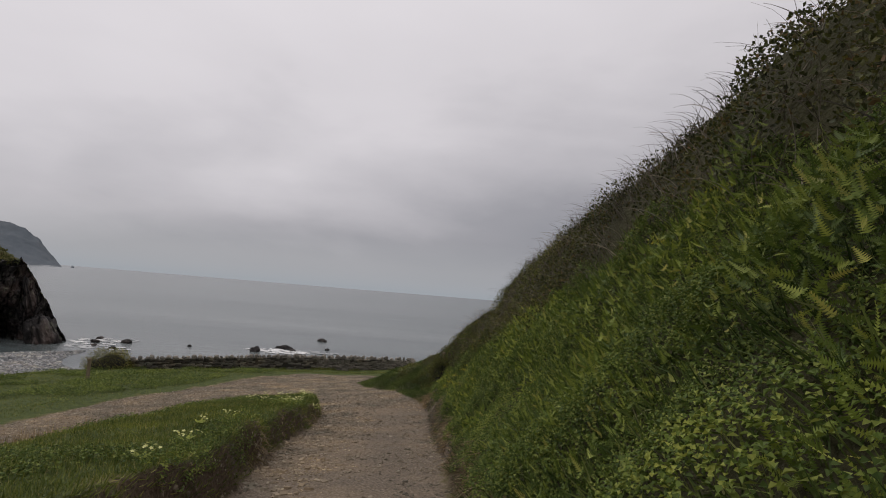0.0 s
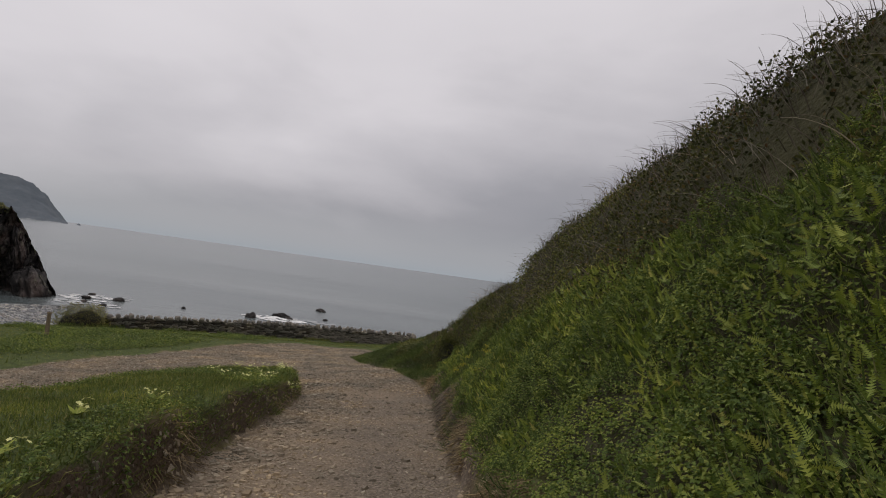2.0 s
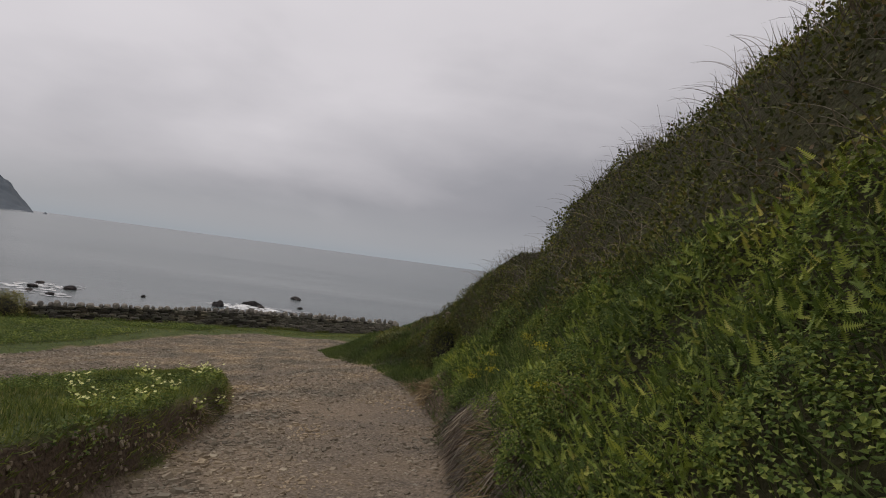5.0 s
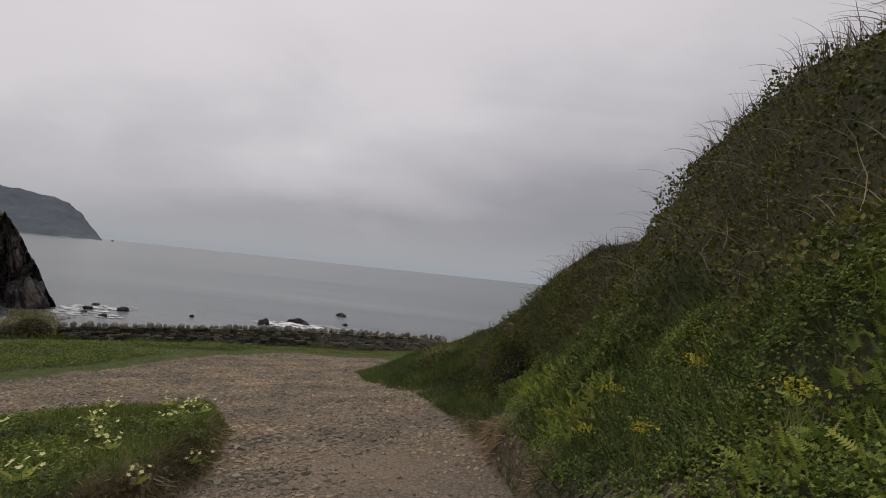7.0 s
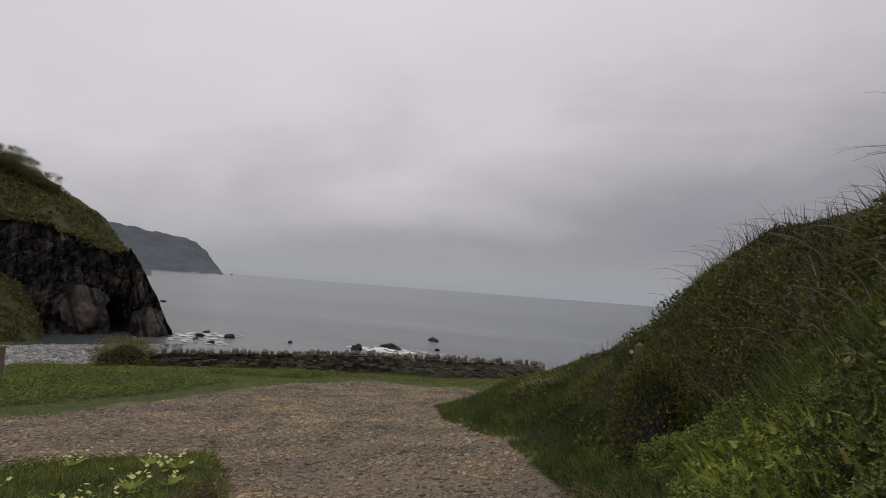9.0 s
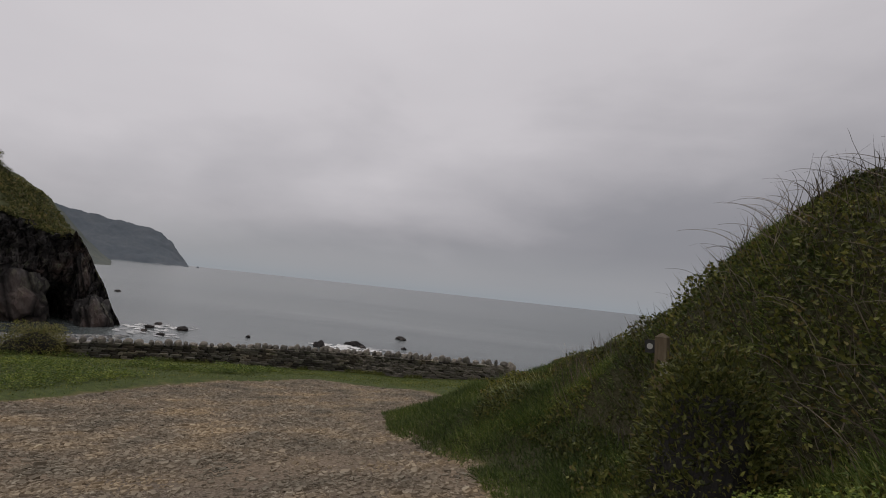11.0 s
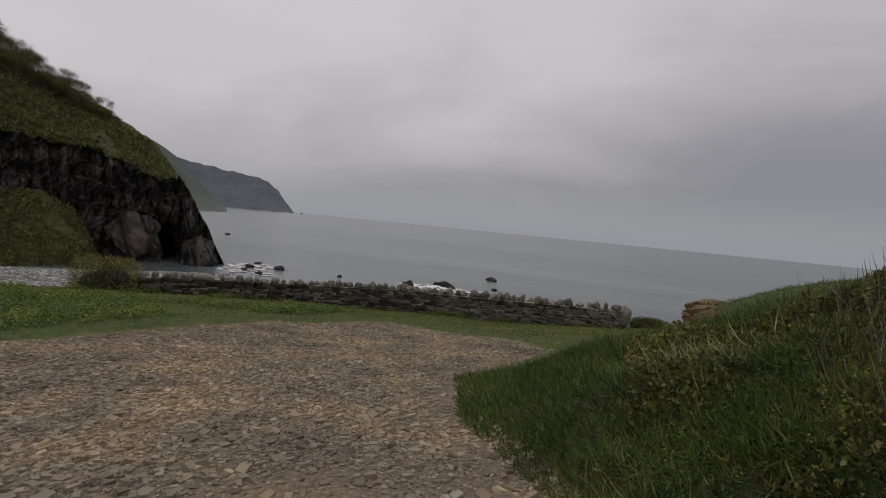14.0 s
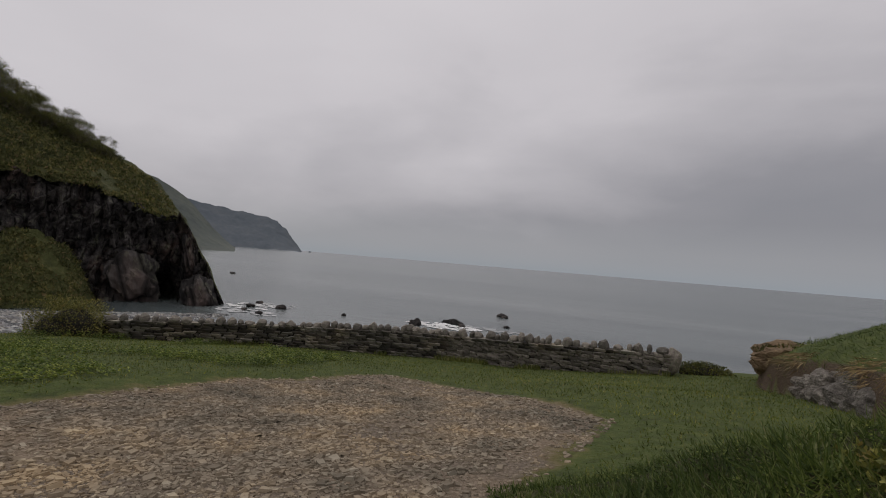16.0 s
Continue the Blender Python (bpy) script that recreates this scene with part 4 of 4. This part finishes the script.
for name, chosen, leaf_mat, label in (("darkened_brambles", darker_zone, DARK_BRAMBLE, "brown brambles, darkened for shade, over the upper hillside"), ("brambles", ~darker_zone, BRAMBLE, "olive brambles and ivy over the upper hillside")):
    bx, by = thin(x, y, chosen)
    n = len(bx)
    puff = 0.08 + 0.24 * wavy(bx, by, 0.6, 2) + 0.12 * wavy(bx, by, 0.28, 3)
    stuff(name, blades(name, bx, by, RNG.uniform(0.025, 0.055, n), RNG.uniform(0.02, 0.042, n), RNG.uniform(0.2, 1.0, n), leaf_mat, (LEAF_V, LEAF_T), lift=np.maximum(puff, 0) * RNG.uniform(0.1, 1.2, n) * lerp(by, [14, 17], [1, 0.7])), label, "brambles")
x, y = scatter(17000, -0.6, 4.5, 0.3, 22)
d = dist_foot(x, y)
x, y = thin(x, y, ((d > lerp(y, [6, 13], [1.7, 1.25])) | ((y > 16.5) & (d > 1.2))) & (d < 3.6) & ((wavy(x, y, 1.4, 0) > -0.1) | (y > 16.5)))
n = len(x)
stuff("dead_stems", blades("dead_stems", x, y, RNG.uniform(0.12, 0.42, n), RNG.uniform(0.004, 0.009, n), RNG.uniform(0.0, 0.45, n), TWIG, (STEM_V, BLADE_T)), "grey dead stems standing out of the brambles", "dead stems")


def arching_stems(count, seed):
    """Long bare bramble canes, each a tapered three-sided tube that arches over and hangs."""
    r = np.random.default_rng(seed)
    verts, tris = [], []
    xs, ys = r.uniform(0.8, 3.4, count * 3), r.uniform(0.5, 20.5, count * 3)
    dd = dist_foot(xs, ys)
    ok = (dd > lerp(ys, [6, 13], [1.6, 1.2])) & (dd < 3.1)
    for x0, y0 in list(zip(xs[ok], ys[ok]))[:count]:
        p = Vector((x0, y0, float(land(np.array(x0), np.array(y0)))))
        a = r.uniform(0, 6.28)
        way = Vector((math.cos(a) * 0.5 - 0.25, math.sin(a) * 0.5, 0.9)).normalized()
        thick, step = r.uniform(0.003, 0.006), r.uniform(0.035, 0.09)
        for k in range(9):
            side = way.orthogonal().normalized()
            other = way.cross(side)
            for b in range(3):
                verts.append(tuple(p + (side * math.cos(b * 2.094) + other * math.sin(b * 2.094)) * thick * (1 - k / 10)))
            if k:
                i = len(verts) - 6
                for b in range(3):
                    c = (b + 1) % 3
                    tris.append((i + b, i + c, i + 3 + c))
                    tris.append((i + b, i + 3 + c, i + 3 + b))
            p = p + way * step
            way = (way + Vector((r.normal(0, 0.12) - 0.05, r.normal(0, 0.12), -0.16))).normalized()
    return tri_mesh("bramble_canes", verts, tris, TWIG)


stuff("bramble_canes", arching_stems(1500, 3), "long bare bramble canes arching down the slope", "brambles")

# dry grass hanging over the worn edges
y = RNG.uniform(0, 17.5, 9000)
x = bank_foot(y) + RNG.uniform(-0.02, 0.22, 9000)
keep = wavy(x, y, 0.9, 7) > -0.15
x, y = thin(x, y, keep)
n = len(x)
stuff("dry_fringe", blades("dry_fringe", x, y, RNG.uniform(0.08, 0.24, n), RNG.uniform(0.005, 0.010, n), RNG.uniform(0.4, 0.95, n), DRY, droop=0.5, toward=np.array([-0.9, 0, -0.3])), "dry brown grass hanging over the track edge", "dry grass")
y = RNG.uniform(26.3, 34.5, 2200)
x = bank_foot(y) + RNG.uniform(0.06, 0.4, 2200)
x, y = thin(x, y, wavy(x, y, 0.8, 3) > -0.3)
n = len(x)
stuff("worn_edge_fringe", blades("worn_edge_fringe", x, y, RNG.uniform(0.10, 0.28, n), RNG.uniform(0.008, 0.016, n), RNG.uniform(0.4, 0.95, n), DRY, droop=0.5, toward=np.array([-0.9, -0.2, -0.3])), "dry grass hanging over the eroded bank", "dry grass")
y = np.clip(RNG.normal(11.2, 1.0, 2600), 8.8, 13.6)
x = bank_foot(y) + RNG.uniform(-0.02, 0.30, 2600)
n = len(x)
stuff("hanging_roots", blades("hanging_roots", x, y, RNG.uniform(0.10, 0.34, n), RNG.uniform(0.004, 0.009, n), RNG.uniform(0.5, 0.95, n), TWIG, (STEM_V, BLADE_T), droop=0.9, toward=np.array([-0.9, 0, -0.4]), lift=RNG.uniform(0, 0.05, n)), "grey roots and dead stems hanging over bare earth", "roots")
x, y = scatter(26000, -3.8, -1.8, 2, 17.2)
s = signed(x, y, ISLAND)
x, y = thin(x, y, (s > -0.02) & (s < 0.13) & (wavy(x, y, 0.7, 2) > -0.2))
n = len(x)
stuff("island_fringe", blades("island_fringe", x, y, RNG.uniform(0.08, 0.22, n), RNG.uniform(0.005, 0.011, n), RNG.uniform(0.4, 0.95, n), DRY, droop=0.5, toward=np.array([0.8, 0.2, -0.3])), "dry brown grass hanging over the island edge", "dry grass")

# island turf, verges and the green before the wall
x, y = scatter(150000, -7.6, -1.9, 2, 17.3)
s = signed(x, y, ISLAND)
x, y = thin(x, y, (s > 0.02))
n = len(x)
stuff("island_grass", blades("island_grass", x, y, RNG.uniform(0.04, 0.10, n), RNG.uniform(0.006, 0.012, n), RNG.uniform(0.3, 0.95, n), TURF), "thick soft grass covering the island", "grass")
x, y = scatter(14000, -7.4, -2.1, 2, 17)
s = signed(x, y, ISLAND)
x, y = thin(x, y, (s > 0.1) & (wavy(x, y, 1.2, 3) > 0.0))
n = len(x)
stuff("island_weeds", blades("island_weeds", x, y, RNG.uniform(0.07, 0.14, n), RNG.uniform(0.09, 0.17, n), RNG.uniform(0.0, 0.4, n), NETTLE, (NETTLE_V, NETTLE_T)), "low leafy weeds among the island grass", "weeds")
x, y = scatter(190000, -21, 0.6, 8, 35)
s = signed(x, y, TRACK) + 0.2 * wavy(x, y, 0.7, 4)
x, y = thin(x, y, (s < -0.10 - 0.75 * RNG.random(len(x))) & (dist_foot(x, y) < 0) & (y < sea_edge(x) - 0.4) & (signed(x, y, ISLAND) < 0) & (x < -2.6 - 0 * x + 4 * (y > 20)))
n = len(x)
stuff("verge_turf", blades("verge_turf", x, y, RNG.uniform(0.03, 0.075, n), RNG.uniform(0.010, 0.020, n), RNG.uniform(0.4, 1.0, n), TURF), "short green turf between track and wall", "grass")
x, y = scatter(22000, -20.5, -9.5, 6, 31)
s = signed(x, y, TRACK)
x, y = thin(x, y, (s < -0.9) & (y < sea_edge(x) - 0.5) & (wavy(x, y, 1.5, 5) > -0.05))
n = len(x)
stuff("verge_weeds", blades("verge_weeds", x, y, RNG.uniform(0.12, 0.24, n), RNG.uniform(0.13, 0.24, n), RNG.uniform(0.0, 0.4, n), NETTLE, (NETTLE_V, NETTLE_T)), "dark leafy weeds on the verge", "weeds")
x = RNG.uniform(-18.4, -1.8, 7000)
y = lerp(x, WALL_X, WALL_Y) - RNG.uniform(0.22, 0.45, 7000)
x, y = thin(x, y, wavy(x, y, 0.8, 6) > 0.1)
n = len(x)
stuff("wall_foot_grass", blades("wall_foot_grass", x, y, RNG.uniform(0.06, 0.20, n), RNG.uniform(0.010, 0.020, n), RNG.uniform(0.0, 0.5, n), GRASS), "taller dark grass along the foot of the wall", "grass")
x, y = scatter(9000, -10.2, -6.0, 3, 15)
s = signed(x, y, ISLAND)
x, y = thin(x, y, (s < 0.3) & (s > -2.2 + 0.14 * y) & (wavy(x, y, 1.1, 4) > -0.3))
n = len(x)
stuff("dry_sedge", blades("dry_sedge", x, y, RNG.uniform(0.15, 0.40, n), RNG.uniform(0.006, 0.012, n), RNG.uniform(0.0, 0.4, n), DRY), "brown dead stalks behind the grass island", "dry grass")


def leafy_hump(name, cx, cy, rx, ry, height, count, seed, mat, label, leaf=1.0, turn=0.0, square=2.0):
    """A low bush: an added near-black lump for the shade inside, wrapped in many small leaves."""
    r = np.random.default_rng(seed)
    z0 = float(land(np.array(cx), np.array(cy)))
    root = tagged(new(name), label, "bush")
    root.matrix_basis = pose(cx, cy, z0, 0, 0, turn)
    core = child("core", rock_mesh("core", SHADE_AND_PRINT, seed, 3, 0.3), root)
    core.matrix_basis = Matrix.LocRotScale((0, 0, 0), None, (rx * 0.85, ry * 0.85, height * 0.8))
    q = unit(r.normal(0, 1, (count, 3)))
    q[:, 2] = np.abs(q[:, 2])
    q = q / (np.abs(q) ** square).sum(1, keepdims=True) ** (1 / square)
    lumps = 1 + 0.22 * wavy(q[:, 0] * rx + 40, q[:, 1] + q[:, 2] * height + 40, 0.5, 2)
    o = q * lumps[:, None] * np.array([rx, ry, height]) * r.uniform(0.72, 1.12, (count, 1))
    ax, ay = unit(r.normal(0, 1, (count, 3))), unit(q + r.normal(0, 0.7, (count, 3)))
    v, t = fans(LEAF_V, LEAF_T, o, ax * 0.07 * leaf, ay * r.uniform(0.08, 0.16, (count, 1)) * leaf, np.cross(ax, ay) * 0.1 * leaf)
    child("leaves", tri_mesh("leaves", v, t, mat), root)


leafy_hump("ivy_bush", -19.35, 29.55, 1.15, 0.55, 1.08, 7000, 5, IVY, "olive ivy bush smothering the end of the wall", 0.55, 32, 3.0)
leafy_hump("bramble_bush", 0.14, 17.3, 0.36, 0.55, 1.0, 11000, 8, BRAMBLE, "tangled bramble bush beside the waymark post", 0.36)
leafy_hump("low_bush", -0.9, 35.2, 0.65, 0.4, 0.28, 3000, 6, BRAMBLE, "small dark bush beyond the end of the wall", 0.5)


def tussock(cx, cy, seed, count, reach, mat, label):
    r = np.random.default_rng(seed)
    x, y = cx + r.normal(0, 0.0004 * count + 0.05, count), cy + r.normal(0, 0.0004 * count + 0.05, count)
    me = blades("grass_tussock", x, y, r.uniform(0.5, 1.0, count) * reach, r.uniform(0.007, 0.014, count), r.uniform(0.55, 1.0, count), mat, (ARCH_V, ARCH_T))
    tagged(new("grass_tussock", me), label, "grass tussock", "tussocks", kind="stuff")


tussock(-1.15, 21.3, 3, 380, 0.36, PALE_GRASS, "pale dry grass tussock on the low bank")
tussock(-1.75, 22.5, 4, 120, 0.26, LUSH, "green grass tussock on the low bank")
tussock(-0.9, 20.2, 5, 120, 0.28, LUSH, "green grass tussock on the low bank")
tussock(0.7, 10.2, 6, 60, 0.28, DRY, "pale dry grass tussock among the ferns")
tussock(-0.55, 18.4, 7, 120, 0.26, LUSH, "green grass tussock on the low bank")


# ---- flowers ----
def primrose(seed):
    r = np.random.default_rng(seed)
    root = new("primrose")
    n = 14
    a = r.random(n) * 6.28
    out = np.stack([np.cos(a), np.sin(a), 0.5 + 0 * a], -1)
    side = np.stack([-np.sin(a), np.cos(a), 0 * a], -1)
    v, t = fans(LEAF_V, LEAF_T, np.zeros((n, 3)), side * 0.04, out * r.uniform(0.08, 0.14, (n, 1)), np.tile((0, 0, 0.05), (n, 1)))
    child("leaves", tri_mesh("leaves", v, t, FERN), root, "crinkled green leaves")
    pv = [(0, 0, 0)] + [(math.cos(i * 0.628) * (1 if i % 2 == 0 else 0.62), math.sin(i * 0.628) * (1 if i % 2 == 0 else 0.62), 0.22) for i in range(10)]
    pt = [(0, 1 + i, 1 + (i + 1) % 10) for i in range(10)]
    me = tri_mesh("blossom", np.array(pv) * 0.021, pt, PETAL)
    for _ in range(13):
        ob = child("blossom", me, root, "pale yellow blossom")
        ob.matrix_basis = pose(r.normal(0, 0.075), r.normal(0, 0.075), r.uniform(0.09, 0.15), r.uniform(-35, 35), r.uniform(-35, 35), r.uniform(0, 360))
    return tagged(root, "primrose clump with pale yellow flowers in the grass", "flower", "primroses")


prim = [primrose(i) for i in range(3)]
spots = [(-3.65, 14.26), (-3.2, 13.96), (-2.86, 5.9), (-3.9, 14.9), (-3.5, 13.2), (-4.1, 15.6), (-3.75, 15.1), (-3.35, 12.2), (-4.6, 15.8), (-3.3, 11.2), (-2.6, 4.6), (-3.6, 9.0), (-4.4, 14.2), (-3.05, 12.9), (-4.9, 13.6), (-3.95, 13.6), (-5.2, 15.5), (-3.3, 7.2), (-4.2, 12.4)]
for i, (x, y) in enumerate(spots):
    m = pose(x, y, float(land(np.array(x), np.array(y))) + 0.02, 0, 0, i * 77)
    if i < 3:
        prim[i].matrix_basis = m
    else:
        copy_thing(prim[i % 3], m)


def yellow_plant(seed):
    r = np.random.default_rng(seed)
    root = new("yellow_wildflower")
    n = 16
    v, t = fans(BLADE_V, BLADE_T, r.normal(0, 0.02, (n, 3)), np.tile((0.006, 0, 0), (n, 1)), np.stack([r.normal(0, 0.05, n), r.normal(0, 0.05, n), r.uniform(0.12, 0.22, n)], -1), np.tile((0, 0.05, 0), (n, 1)))
    child("stems", tri_mesh("stems", v, t, GRASS), root, "thin green stems")
    m = 60
    o = r.normal(0, 0.045, (m, 3)) * np.array([1, 1, 0.35]) + np.array([0, 0, 0.20])
    ax, ay = unit(r.normal(0, 1, (m, 3))), unit(r.normal(0, 1, (m, 3)))
    v, t = fans(LEAF_V, LEAF_T, o, ax * 0.016, ay * 0.022, np.cross(ax, ay) * 0.02)
    tagged(child("flower_head", tri_mesh("flower_head", v, t, YELLOW), root, "loose yellow flower heads"), kind="stuff")
    return tagged(root, "yellow wildflower in bloom among the hillside ferns", "flower", "yellow wildflowers")


yel = [yellow_plant(i + 20) for i in range(2)]
for i, (x, y) in enumerate([(0.32, 11.9), (0.25, 12.8), (0.62, 11.2), (0.3, 13.4), (0.75, 12.3), (0.45, 10.3), (0.25, 14.0), (0.5, 13.0), (2.0, 3.6), (1.9, 4.4)]):
    m = pose(x, y, float(land(np.array(x), np.array(y))) + 0.06, 0, 0, i * 50)
    if i < 2:
        yel[i].matrix_basis = m
    else:
        copy_thing(yel[i % 2], m)

# ---- loose slate on the track ----
SHARD_V = [(-0.5, -0.3, -0.3), (0.42, -0.42, -0.3), (0.5, 0.35, -0.3), (-0.36, 0.46, -0.3), (-0.42, -0.22, 0.42), (0.30, -0.36, 0.5), (0.44, 0.24, 0.36), (-0.26, 0.38, 0.46)]
SHARD_T = [(4, 5, 6), (4, 6, 7), (0, 1, 5), (0, 5, 4), (1, 2, 6), (1, 6, 5), (2, 3, 7), (2, 7, 6), (3, 0, 4), (3, 4, 7)]


def shards(name, x, y, size, mat, label):
    n = len(x)
    a = RNG.random(n) * 6.28
    nor = unit(slope_normal(x, y) + RNG.normal(0, 0.2, (n, 3)))
    ax = unit(np.cross(np.stack([np.cos(a), np.sin(a), 0 * a], -1), nor))
    ay = np.cross(nor, ax)
    o = np.stack([x, y, land(x, y)], -1)
    v, t = fans(SHARD_V, SHARD_T, o, ax * size[:, None], ay * (size * RNG.uniform(0.5, 1.0, n))[:, None], nor * (size * RNG.uniform(0.25, 0.55, n))[:, None])
    stuff(name, tri_mesh(name, v, t, mat), label, "gravel")


x, y = scatter(130000, -10.4, 0.4, 3, 28.6)
s = np.minimum(signed(x, y, TRACK), -signed(x, y, ISLAND))
worn_line = np.exp(-((x + 0.75 + 0.02 * y) / 0.75) ** 2) * (y < 15)
x, y = thin(x, y, (s > -0.15) & (RNG.random(len(x)) > 0.72 * worn_line) & ((wavy(x, y, 1.6, 3) > -0.3) | (RNG.random(len(x)) < 0.4)))
size = np.clip(RNG.lognormal(-3.35, 0.45, len(x)) * lerp(y, [10, 16], [0.85, 1.15]), 0.014, 0.11)
shards("slate_gravel", x, y, size, GRAVEL, "broken brown slate gravel over the track")
x, y = scatter(52000, -8.8, -0.6, 16.5, 27.5)
s = np.minimum(signed(x, y, TRACK), -signed(x, y, ISLAND))
x, y = thin(x, y, (s > 0.35) & (RNG.random(len(x)) < ease(y, 16.5, 19.5)) & (wavy(x, y, 1.3, 5) > -0.5 + 0.5 * RNG.random(len(x))))
shards("slate_flakes", x, y, np.clip(RNG.lognormal(-3.12, 0.42, len(x)), 0.02, 0.13), GRAVEL, "flat slate flakes lying thick over the turning place")
x, y = scatter(2600, -3.6, 0.2, 3, 17)
s = np.minimum(signed(x, y, TRACK), -signed(x, y, ISLAND))
x, y = thin(x, y, (s > 0.0) & (RNG.random(len(x)) < np.exp(-((-signed(x, y, ISLAND)) / 0.7) ** 2)))
shards("larger_slate", x, y, RNG.uniform(0.05, 0.13, len(x)), GRAVEL, "larger flat slate pieces along the track edge")
x, y = scatter(30000, -50, -17, 24, 62)
e = y - sea_edge(x)
x, y = thin(x, y, (e > 1.5) & (land(x, y) > -8.0))
n = len(x)
o_size = RNG.uniform(0.12, 0.40, n)
PEBBLE_MIX = leaf_material("pebble_mix", [(0.0, (0.14, 0.14, 0.15)), (0.5, (0.27, 0.265, 0.27)), (1.0, (0.48, 0.47, 0.46))], 0.8, 0.0)
shards("pebbles", x, y, o_size, PEBBLE_MIX, "rounded grey pebbles and cobbles on the beach")
